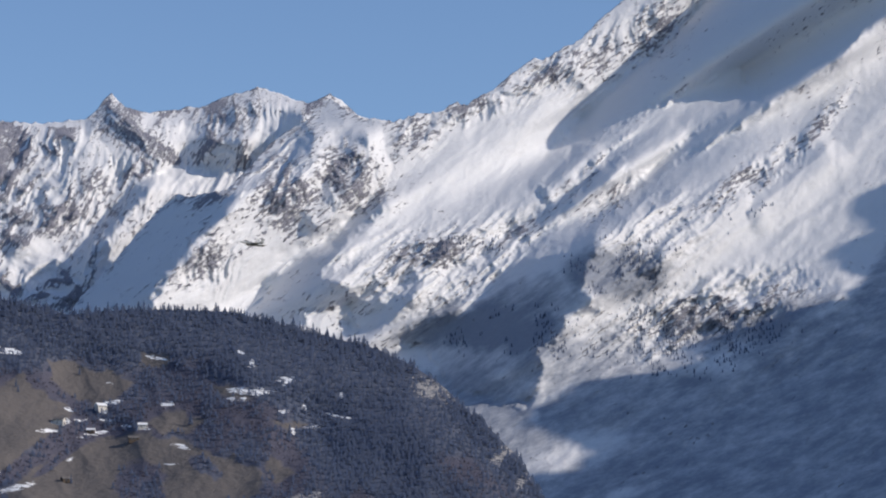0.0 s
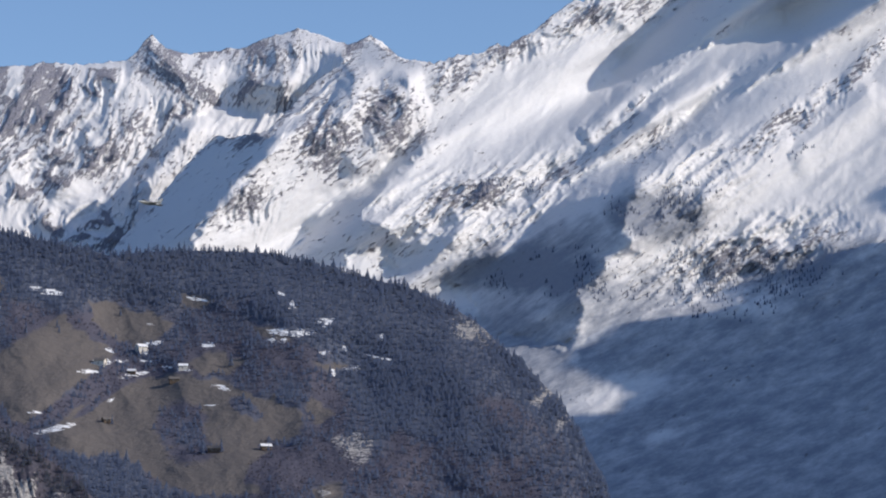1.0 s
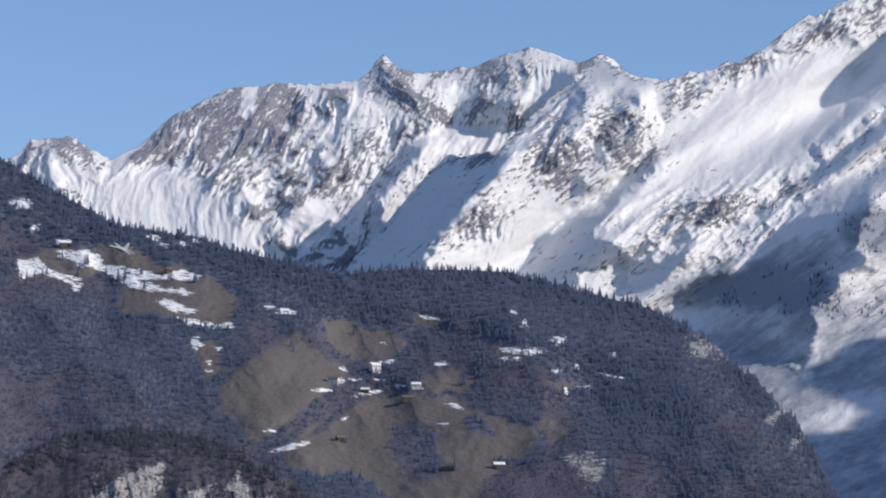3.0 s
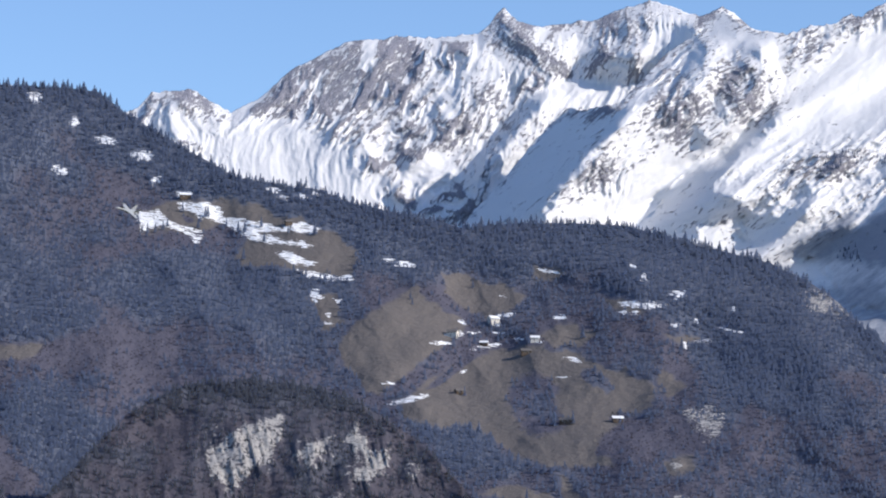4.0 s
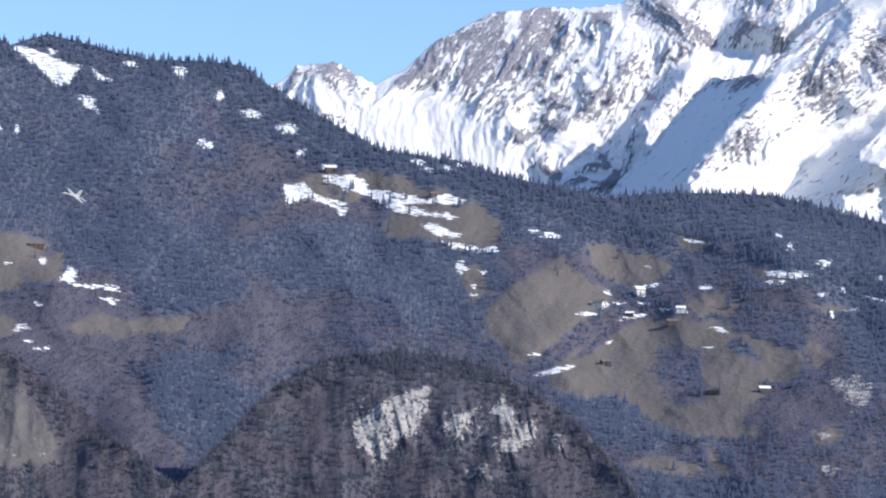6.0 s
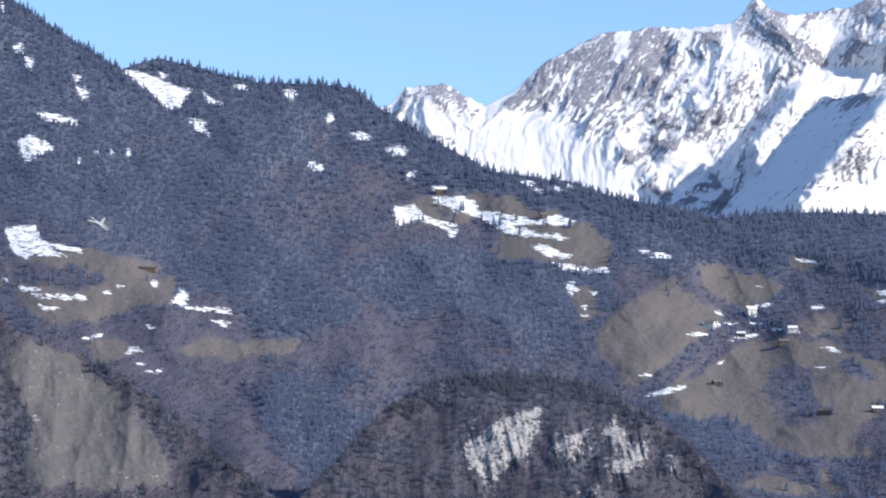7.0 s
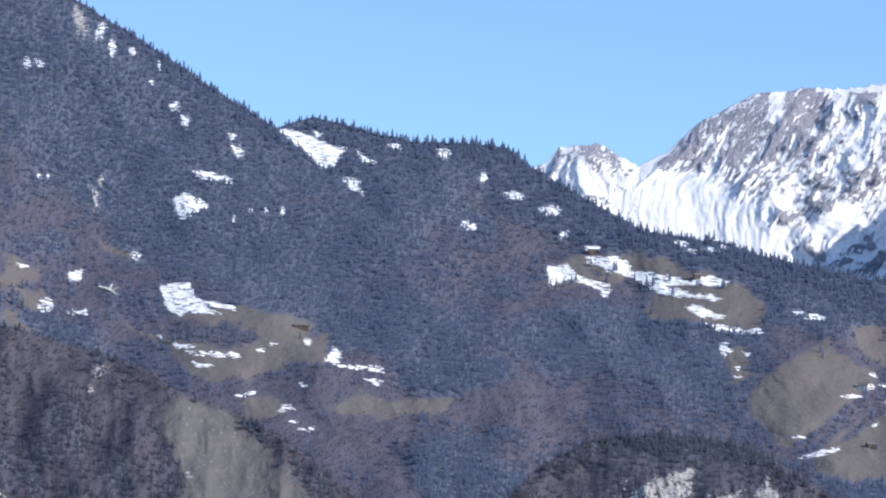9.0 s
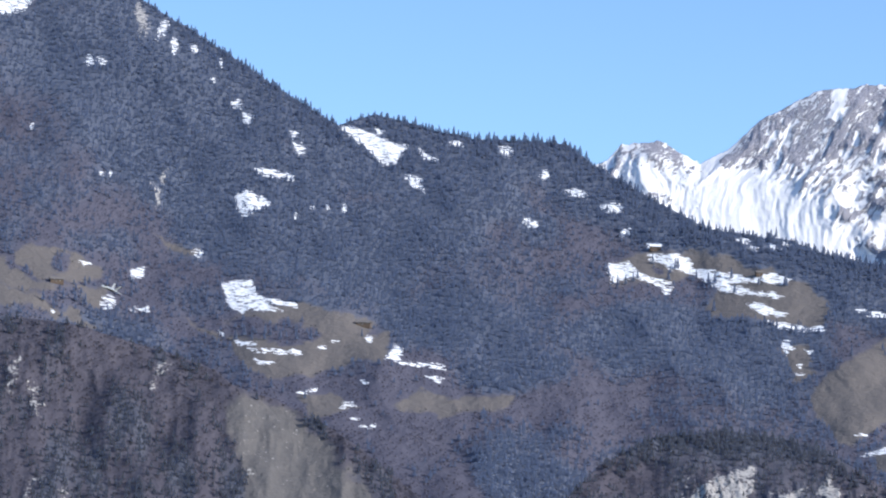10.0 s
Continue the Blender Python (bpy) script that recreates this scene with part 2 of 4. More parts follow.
class Land:
    """A slope that rises from its foot to a crest; keeps what is needed to stand things on it."""

    def __init__(self, name, label, u0, u1, step, rows, crest, rough, foot, near, lean, relief, masks, material, back=500.0, category="mountain"):
        """near: level distance at the foot; lean: metres further off for each hundredth of a degree; rough: amplitude, size and seed of the broken crest."""
        u = np.arange(u0, u1 + step, step)
        s = np.linspace(0, 1, rows)
        top, low = crest(u), u * 0 + foot
        jag = rough[0] * (ridged(u / rough[1], u * 0 + 0.5, 5, rough[2], 0.62) - 0.5)
        U = np.repeat(u[None], rows, 0)
        V = top[None] + (low - top)[None] * s[:, None]
        V = V + jag[None] * np.clip(1 - (top[None] - V) / 22.0, 0, 1)
        R = near(u)[None] + lean * (V - foot) - relief(U, V, np.clip((top[None] - V) / 400.0, 0, 1))
        self.u, self.s, self.top, self.low, self.R = u, s, top, low, R
        P = spot(U, V, R)
        # the far side falls away, the foot runs out onto the valley floor
        behind = []
        for k, drop in ((0.12, 0.10), (0.4, 0.35), (1.0, 1.0)):
            q = P[0].copy()
            a = np.radians(u / 100)
            q[:, 0] += np.sin(a) * back * k
            q[:, 1] += np.cos(a) * back * k
            q[:, 2] -= drop * np.maximum(q[:, 2], 0) * 0.7 + (5 if k == 1 else 0)
            behind.insert(0, q)
        front = P[-1].copy()
        pull = np.maximum(front[:, 2], 0) * 1.6 / np.hypot(front[:, 0], front[:, 1])
        front[:, :2] *= (1 - pull)[:, None]
        front[:, 2] = -3
        P = np.concatenate([np.stack(behind), P, front[None]], 0)
        nr, nc = P.shape[:2]
        idx = np.arange(nr * nc).reshape(nr, nc)
        quads = np.stack([idx[:-1, :-1], idx[1:, :-1], idx[1:, 1:], idx[:-1, 1:]], -1).reshape(-1, 4)
        me = bpy.data.meshes.new(name)
        me.vertices.add(nr * nc)
        me.vertices.foreach_set("co", P.reshape(-1).astype(np.float32))
        me.loops.add(quads.size)
        me.loops.foreach_set("vertex_index", quads.reshape(-1).astype(np.int32))
        me.polygons.add(len(quads))
        me.polygons.foreach_set("loop_start", np.arange(0, quads.size, 4, dtype=np.int32))
        me.polygons.foreach_set("use_smooth", np.ones(len(quads), bool))
        self.masks = {}
        for key, m in masks(U, V, np.clip((top[None] - V) / 400.0, 0, 1)).items():
            self.masks[key] = m
            full = np.concatenate([np.repeat(m[:1], 3, 0), m, m[-1:]], 0)
            me.attributes.new(key, "FLOAT", "POINT").data.foreach_set("value", full.reshape(-1).astype(np.float32))
        me.update()
        me.materials.append(material)
        self.ob = tagged(new(name, me), label, category, kind="structure")

    def at(self, u, v):
        """Level distance of the slope on bearings u and elevations v."""
        i = np.clip((u - self.u[0]) / (self.u[1] - self.u[0]), 0, len(self.u) - 1.001)
        top, low = np.interp(u, self.u, self.top), np.interp(u, self.u, self.low)
        j = np.clip((v - top) / (low - top), 0, 1) * (len(self.s) - 1)
        j = np.clip(j, 0, len(self.s) - 1.001)
        self.last = (np.round(j).astype(int), np.round(i).astype(int))
        i0, j0 = i.astype(int), j.astype(int)
        fi, fj = i - i0, j - j0
        R = self.R
        return (R[j0, i0] * (1 - fi) + R[j0, i0 + 1] * fi) * (1 - fj) + (R[j0 + 1, i0] * (1 - fi) + R[j0 + 1, i0 + 1] * fi) * fj

    def mask(self, key):
        return self.masks[key][self.last]


# valley floor, out to the horizon
me = bpy.data.meshes.new("ground")
ring = [(0, 0, 0)] + [(r * math.cos(a), r * math.sin(a), -0.004 * r * (r > 3000)) for r in (60, 600, 2000, 6000, 15000) for a in [i * math.tau / 72 for i in range(72)]]
faces = [(0, 1 + i, 1 + (i + 1) % 72) for i in range(72)]
for k in range(4):
    faces += [(1 + k * 72 + i, 1 + k * 72 + 72 + i, 1 + k * 72 + 72 + (i + 1) % 72, 1 + k * 72 + (i + 1) % 72) for i in range(72)]
me.from_pydata(ring, [], faces)
grass = Mat("winter_grass", 0.95, 0.1)
grass.colour(grass.mix(grass.noise(40), (0.10, 0.10, 0.045), (0.19, 0.16, 0.09))).bump(grass.noise(0.5), 0.1)
me.materials.append(grass.m)
tagged(new("ground", me), "dull winter grass of the valley floor", "ground", kind="structure")

# -- the back range --
BACK = [(-1317, 912), (-1281, 928), (-1256, 956), (-1225, 962), (-1188, 967), (-1152, 948), (-1110, 926)]
BACK += [(-1061, 953), (-1000, 1005), (-949, 1032), (-898, 1059), (-805, 1071), (-774, 1070), (-659, 1076), (-641, 1091), (-625, 1112), (-612, 1126), (-599, 1114), (-585, 1102), (-534, 1091), (-493, 1097), (-451, 1106), (-409, 1121), (-347, 1142), (-305, 1132), (-252, 1114), (-232, 1122), (-209, 1130), (-174, 1110), (-158, 1094), (-106, 1082), (-44, 1069), (153, 996), (358, 923)]
back_line = line(BACK)
SPURS_BACK = [
    ([(-605, 1112), (-543, 1029), (-503, 991)], 100, 90, 80),
    ([(-503, 991), (-569, 918), (-625, 846), (-684, 738)], 95, 75, 110),
    ([(-644, 1065), (-679, 988), (-748, 885), (-808, 802)], 75, 65, 110),
    ([(-352, 1134), (-343, 1080), (-369, 1018)], 60, 80, 50),
    ([(-208, 1122), (-250, 1081), (-296, 1024)], 40, 40, 40),
    ([(-805, 1069), (-855, 999), (-885, 926), (-852, 845), (-779, 775)], 50, 140, 80),
    ([(-939, 1027), (-979, 965), (-946, 915), (-852, 845)], 30, 60, 40),
    ([(-611, 1118), (-700, 1022), (-761, 919), (-851, 794)], 45, 60, 70),
    ([(-1190, 959), (-1216, 915), (-1194, 874)], 30, 50, 40),
]
ROCKY_BACK = [(-855, 989, 170, 60, 25), (-988, 944, 90, 50, 45), (-555, 1055, 110, 40, -35), (-388, 1078, 90, 55, -10), (-200, 1099, 55, 35, -20), (-200, 992, 70, 45, 45), (-471, 1015, 60, 30, -20), (-739, 878, 90, 50, -30), (-615, 891, 110, 60, 30), (-727, 796, 140, 40, -15)]
ROCKY_BACK += [(-1188, 940, 70, 25, 0), (-1110, 916, 30, 20, 0)]
CLEAN_BACK = [(-450, 970, 75, 22, 5), (-722, 1073, 60, 6, 0), (-748, 817, 50, 30, 30), (-986, 842, 120, 40, -20), (-304, 1048, 40, 40, 0)]


def ribs(u, v, spurs):
    r = np.zeros(u.shape)
    for p, a, l, w in spurs:
        r = np.maximum(r, spur(u, v, p, a, l, w))
    return r


SUNWARD = math.atan2(0.469, 0.864)


def turned_away(u, v, polygons, steep, recover, jag, seed):
    """Relief bent so that the polygons lie in shade: it turns from the sun and rises sunward there, and sinks again
    beyond.
    """
    c, n = math.cos(SUNWARD), math.sin(SUNWARD)
    pts = np.array([p for poly in polygons for p in poly], float)
    a0, b0 = (pts @ (c, n)).min() - 900, (pts @ (-n, c)).min() - 60
    a1, b1 = (pts @ (c, n)).max() + 900, (pts @ (-n, c)).max() + 60
    step = 3.0
    A, B = np.meshgrid(np.arange(a0, a1, step), np.arange(b0, b1, step))
    shift = jag * (ridged(A / 160, B / 36, 3, seed, 0.6) - 0.5)
    U, V = (A + shift) * c - B * n, (A + shift) * n + B * c
    M = np.zeros(A.shape)
    for poly in polygons:
        M = np.maximum(M, field(U, V, poly, 3.5))
    rise = steep * step * M * (1 - 0.00025 * U)

    def heap(rise, keep):
        total = np.zeros(rise.shape)
        for i in range(1, rise.shape[1]):
            last = total[:, i - 1].copy()
            last[1:-1] = 0.25 * last[:-2] + 0.5 * last[1:-1] + 0.25 * last[2:]
            total[:, i] = last * keep[:, i] + rise[:, i]
        return total

    # two thirds of it stand out beyond the face, the rest is cut in before it
    keep = 1 - step / recover * (1 - M)
    r = 0.65 * heap(rise, keep) - 0.35 * heap(rise[:, ::-1], keep[:, ::-1])[:, ::-1]
    for _ in range(3):
        r[1:-1] = 0.25 * r[:-2] + 0.5 * r[1:-1] + 0.25 * r[2:]
    i = np.clip((u * c + v * n - a0) / step, 0, A.shape[1] - 1.001)
    j = np.clip((v * c - u * n - b0) / step, 0, A.shape[0] - 1.001)
    i0, j0 = i.astype(int), j.astype(int)
    fi, fj = i - i0, j - j0
    return (r[j0, i0] * (1 - fi) + r[j0, i0 + 1] * fi) * (1 - fj) + (r[j0 + 1, i0] * (1 - fi) + r[j0 + 1, i0 + 1] * fi) * fj


# shade outlines on the back range, drawn from the camera's view
SHADED_BACK = [
    [(-494, 1042), (-463, 1053), (-379, 1039), (-358, 1013), (-369, 993), (-405, 982), (-452, 997), (-483, 996)],
    [(-359, 1095), (-307, 1116), (-265, 1101), (-260, 1081), (-328, 1080)],
    [(-328, 1070), (-260, 1091), (-265, 1050), (-285, 1004), (-343, 998), (-348, 1034)],
    [(-690, 812), (-650, 860), (-610, 915), (-570, 960), (-545, 962), (-545, 940), (-585, 905), (-630, 838), (-672, 800)],
]


MASSIF = [(-1065, 927), (-1040, 963), (-995, 1016), (-939, 1032), (-888, 1057), (-789, 1070), (-763, 1047), (-783, 1005), (-834, 979), (-864, 937), (-895, 926), (-957, 935), (-988, 916), (-1049, 910)]
FAN = [(-1161, 878), (-1080, 906), (-988, 912), (-883, 855), (-851, 774), (-933, 752), (-1127, 767)]
BANDED = [(-885, 926), (-782, 970), (-698, 910), (-707, 838), (-779, 816), (-852, 835)]
RIGHT_FACE = [(-659, 1074), (-618, 1121), (-576, 1086), (-481, 1015), (-481, 990), (-554, 1009), (-617, 1044)]
PATCHES = [[(-790, 826), (-738, 837), (-702, 848), (-712, 797), (-758, 780)], [(-867, 1070), (-841, 1055), (-850, 1009), (-876, 1014)]]


def rib_field(u, v, along, across, length, width, octaves, seed, gain=0.55):
    """Ribs and gullies that run down the slope in one direction."""
    w = 0.8 * width * (fbm(u / (4 * width), v / (4 * width), 5, seed + 3, 0.5) - 0.5)
    w2 = 120 * (fbm(u / 210, v / 210, 4, 5) - 0.5)
    p, q = along * u + across * v, -across * u + along * v
    return ridged((p + 2 * w) / length, (q + 2 * w + w2) / width, octaves, seed, gain)


def back_ribs(u, v):
    """Ribs of the back range, broad and fine: steep to the left of it, slanting down from the peaks on both sides."""
    fan, right = field(u, v, FAN, 40), field(u, v, RIGHT_FACE, 20)
    rest = np.clip(1 - fan - right, 0, 1)
    out = []
    for length, width, octaves, seed in ((300, 110, 5, 3), (90, 26, 4, 17), (36, 11, 2, 19)):
        out.append(rest * rib_field(u, v, 0.5, 0.866, length, width, octaves, seed) + fan * (0.33 + 0.24 * rib_field(u, v, 0.12, 0.99, length, 0.7 * width, octaves, seed + 1)) + right * (0.25 + 0.5 * rib_field(u, v, -0.68, 0.73, length, 0.6 * width, octaves, seed + 2)))
    # some stretches are smooth, some broken
    worn = 0.35 + 1.1 * smooth(fbm(u / 70, v / 70, 3, 27), 0.3, 0.7)
    return out[0], 0.45 + (out[1] - 0.45) * worn, 0.5 + (out[2] - 0.5) * worn


def back_relief(u, v, s):
    w = 95 * (fbm(u / 75, v / 75, 5, 5, 0.55) - 0.5)
    r = ribs(u + 0.3 * w, v + 0.2 * w, SPURS_BACK)
    broad, mid, fine = back_ribs(u, v)
    r = 0.4 * r + turned_away(u, v, SHADED_BACK, 0.56, 120, 12, 203) + (38 * broad + 15 * mid) * smooth(s, 0, 0.08) * (1 - 0.55 * field(u, v, MASSIF, 25))
    return r + 5 * fine * smooth(s, 0, 0.03)


def back_masks(u, v, s):
    w = 60 * (fbm(u / 50, v / 50, 4, 29) - 0.5)
    broad, mid, fine = back_ribs(u, v)
    rock = 0.13 + 0.13 * blobs(u + w, v + w, ROCKY_BACK, 0.8) + 0.1 * (1 - smooth(s, 0.0, 0.1)) - 0.5 * blobs(u + 0.6 * w, v + 0.4 * w, CLEAN_BACK, 0.6)
    rock = rock + 0.3 * field(u + 0.5 * w, v + 0.5 * w, MASSIF, 14) - 0.05 * field(u + w, v + w, FAN, 20) + 0.2 * blobs(u + w, v + w, [(-1190, 940, 80, 28, 0)], 0.8) + 0.2 * field(u, v, RIGHT_FACE, 10)
    for poly in PATCHES:
        rock = rock - 0.6 * field(u + 0.4 * w, v + 0.4 * w, poly, 7)
    banded = field(u + w, v + w, BANDED, 20)
    rock = rock + 0.45 * banded * (rib_field(u, v, 0.99, 0.1, 110, 22, 4, 211) - 0.4)
    rock = rock + 0.6 * (mid - 0.45) + 0.3 * (broad - 0.45) + 0.65 * (fine - 0.5)
    return {"rock": rock + 0.2 * (fbm(u / 30, v / 30, 5, 23, 0.65) - 0.5), "wood": np.zeros(u.shape)}


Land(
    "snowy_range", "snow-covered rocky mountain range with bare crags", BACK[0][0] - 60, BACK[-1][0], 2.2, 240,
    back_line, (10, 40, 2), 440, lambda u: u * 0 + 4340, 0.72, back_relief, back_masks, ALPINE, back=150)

# -- the great slope on the far side of the valley --
SLOPE = [(-744, 681), (-679, 735), (-604, 816), (-543, 898), (-492, 948), (-399, 951), (-358, 993), (-317, 1045), (-255, 1081), (-234, 1102), (-208, 1123), (-171, 1097), (-140, 1083), (-91, 1078), (-41, 1097), (48, 1116), (100, 1148), (163, 1189), (226, 1214), (289, 1260), (342, 1300), (490, 1389), (857, 1550), (1169, 1654)]
slope_line = line(SLOPE)
SPURS_SLOPE = [
    ([(808, 802), (656, 723), (501, 643), (326, 614), (181, 584)], 40, 60, 90),
]
# outlines of shade in the camera's view; the relief is bent to produce them
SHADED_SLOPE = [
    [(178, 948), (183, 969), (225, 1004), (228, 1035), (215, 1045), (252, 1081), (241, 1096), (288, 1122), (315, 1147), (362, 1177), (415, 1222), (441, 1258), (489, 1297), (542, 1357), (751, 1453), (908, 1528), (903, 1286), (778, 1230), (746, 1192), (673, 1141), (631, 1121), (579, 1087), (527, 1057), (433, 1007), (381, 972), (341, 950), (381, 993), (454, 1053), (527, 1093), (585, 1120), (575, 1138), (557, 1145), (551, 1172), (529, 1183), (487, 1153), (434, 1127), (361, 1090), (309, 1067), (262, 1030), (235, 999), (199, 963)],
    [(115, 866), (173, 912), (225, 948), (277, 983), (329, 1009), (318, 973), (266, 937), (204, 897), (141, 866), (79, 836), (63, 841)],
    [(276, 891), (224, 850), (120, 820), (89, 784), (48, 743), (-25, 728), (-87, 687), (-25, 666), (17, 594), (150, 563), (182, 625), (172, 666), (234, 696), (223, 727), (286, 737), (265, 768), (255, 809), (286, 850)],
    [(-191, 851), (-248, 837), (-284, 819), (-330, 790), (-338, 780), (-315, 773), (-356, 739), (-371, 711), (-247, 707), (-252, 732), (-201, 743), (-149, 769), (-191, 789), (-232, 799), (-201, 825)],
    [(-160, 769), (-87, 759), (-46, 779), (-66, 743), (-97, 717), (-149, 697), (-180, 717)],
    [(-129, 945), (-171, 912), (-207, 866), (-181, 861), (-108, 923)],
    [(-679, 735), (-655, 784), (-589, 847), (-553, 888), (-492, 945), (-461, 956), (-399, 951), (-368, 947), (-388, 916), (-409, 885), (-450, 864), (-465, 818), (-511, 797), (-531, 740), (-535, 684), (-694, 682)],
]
RIBS_SLOPE = [
    ([(-150, 1071), (-140, 1005), (-202, 912), (-274, 860)], 45, 50, 40),
    ([(-234, 1081), (-254, 994), (-316, 901)], 35, 30, 40),
    ([(236, 1066), (209, 1004), (162, 953)], 18, 20, 120),
    ([(577, 959), (473, 889), (358, 788)], 35, 50, 60),
    ([(723, 1038), (639, 968), (535, 888)], 30, 40, 60),
    ([(121, 871), (17, 841), (-87, 779)], 24, 40, 60),
    ([(444, 1084), (308, 1004), (204, 912)], 20, 16, 40),
]
ROCKY_SLOPE = [(-420, 940, 70, 14, 10), (250, 958, 90, 9, 40), (420, 1120, 80, 6, 32), (-192, 984, 50, 60, 40), (-296, 963, 60, 80, 50), (-419, 828, 60, 45, 40), (-46, 1056, 50, 30, 30), (59, 1110, 90, 26, 25), (184, 1158, 70, 26, 35), (278, 1188, 70, 36, 45), (405, 1258, 90, 40, 42), (567, 972, 95, 26, 30), (692, 1064, 70, 14, 48), (6, 851, 90, 25, 5), (318, 947, 50, 20, 40), (-129, 933, 40, 12, 40), (277, 1004, 90, 6, 38), (481, 725, 150, 50, 15), (121, 871, 50, 15, 20)]
CLEAN_SLOPE = [(262, 1098, 60, 36, 45), (121, 1025, 130, 70, 35), (-367, 798, 110, 40, 30), (486, 1124, 120, 40, 40), (596, 857, 150, 60, 35), (413, 1064, 120, 50, 35), (-150, 871, 50, 40, 0)]
LUMPY = [(-4, 820, 200, 80, 10), (481, 725, 200, 60, 15), (380, 859, 120, 70, 30)]
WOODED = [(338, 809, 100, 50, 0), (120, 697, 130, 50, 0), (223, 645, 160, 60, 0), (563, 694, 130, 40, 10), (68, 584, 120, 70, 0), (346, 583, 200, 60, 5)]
# here the tone stands in for wood and shade together
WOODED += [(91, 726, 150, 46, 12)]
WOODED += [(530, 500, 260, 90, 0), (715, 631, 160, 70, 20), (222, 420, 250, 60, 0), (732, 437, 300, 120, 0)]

# dark patches put into the wood tone for shade and scattered trees
SHADE_AND_SCRUB = [(-199, 751, 112, 34, 8), (265, 811, 93, 40, 20), (-46, 698, 120, 40, 10)]
SHADE_AND_SCRUB += [(308, 798, 80, 45, 12), (66, 688, 126, 34, 8), (651, 739, 100, 22, 15), (408, 713, 90, 30, 10), (46, 858, 90, 30, 0)]
# sunlit snow patches, paled by thinning the wood tone
CLEARINGS = [(242, 479, 80, 24, 14), (334, 410, 36, 9, 14)]


def slope_ribs(u, v):
    """Ribs of rock whose beds slant down into the valley, and steeper ones across them."""
    return rib_field(u, v, 0.79, 0.61, 170, 46, 5, 33), 0.5 * rib_field(u, v, 0.79, 0.61, 60, 17, 3, 37) + 0.5 * rib_field(u, v, 0.3, 0.95, 50, 13, 3, 39)


def slope_relief(u, v, s):
    w = 40 * (fbm(u / 90, v / 90, 4, 51) - 0.5)
    w2 = 24 * (fbm(u / 34, v / 34, 2, 55) - 0.5)
    a, b = u + 0.5 * w + w2, v + 0.4 * w + 0.5 * w2
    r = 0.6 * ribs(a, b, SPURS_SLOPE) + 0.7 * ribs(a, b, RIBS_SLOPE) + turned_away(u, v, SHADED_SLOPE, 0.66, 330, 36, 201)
    # the beds of the rock slant down into the valley
    p, q = 0.79 * u + 0.61 * v, -0.61 * u + 0.79 * v
    # rough relief is damped inside the shade outlines so they stay unlit
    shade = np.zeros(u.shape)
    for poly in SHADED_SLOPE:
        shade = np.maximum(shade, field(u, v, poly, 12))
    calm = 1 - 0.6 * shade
    crag = (0.12 + 0.88 * blobs(u + w, v + w, ROCKY_SLOPE, 0.8)) * calm
    lumps = blobs(u + w, v + w, LUMPY, 0.6) * calm
    broad, mid = slope_ribs(u, v)
    r = r + crag * (36 * (broad - 0.5) * smooth(s, 0, 0.06) + 14 * (mid - 0.5))
    r = r + 4 * shade * (1 - shade) * 16 * (ridged((p + w) / 70, q / 22, 3, 67) - 0.5)
    r = r + 24 * calm * (fbm(p / 240, q / 80, 4, 61) - 0.5) + 32 * lumps * (ridged((p + w) / 110, (q + 0.5 * w) / 26, 5, 63, 0.6) - 0.55) + 6 * calm * (fbm(p / 90, q / 30, 4, 69, 0.5) - 0.5)
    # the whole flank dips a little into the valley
    r = r + 0.06 * np.maximum(u - SHADE_EDGE[0][0], 0)
    return r


# edge of the shade at the slope's foot; below it the wood tone darkens
SHADE_EDGE = [(-294, 696), (-87, 676), (48, 635), (181, 574), (326, 606), (511, 643), (635, 713), (738, 793), (810, 904), (1050, 1079)]


def slope_masks(u, v, s):
    w = 60 * (fbm(u / 50, v / 50, 4, 77) - 0.5)
    rock = 0.1 + 0.1 * (1 - smooth(u, -150, 0)) + 0.05 * blobs(u + w, v + w, LUMPY, 0.7) + 0.15 * (1 - smooth(s, 0.0, 0.06)) + 0.2 * blobs(u + w, v + w, ROCKY_SLOPE, 1.0) - 0.3 * blobs(u + w, v + w, CLEAN_SLOPE, 0.5)
    # the wood tone also darkens ground that lies in shade
    wood = np.minimum(0.6 * blobs(u + w, v + w, WOODED, 0.8) + 0.55 * smooth(line(SHADE_EDGE)(u) - v + w, 0, 80), 0.58) + 0.3 * blobs(u + w, v + w, SHADE_AND_SCRUB, 1.0) - 0.32 * blobs(u + 0.8 * w, v + 0.6 * w, CLEARINGS, 1.0)
    broad, mid = slope_ribs(u, v)
    crag = 0.1 + 0.9 * blobs(u + w, v + w, ROCKY_SLOPE, 1.0)
    rock = rock + crag * (0.7 * (mid - 0.45) + 0.3 * (broad - 0.45))
    return {"rock": rock + 0.22 * (fbm(u / 40, v / 40, 5, 73, 0.6) - 0.5), "wood": wood}


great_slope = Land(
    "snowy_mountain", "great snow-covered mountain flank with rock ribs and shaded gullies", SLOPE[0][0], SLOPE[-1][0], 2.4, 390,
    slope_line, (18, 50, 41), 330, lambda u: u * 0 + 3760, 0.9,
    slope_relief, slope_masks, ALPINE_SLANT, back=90)

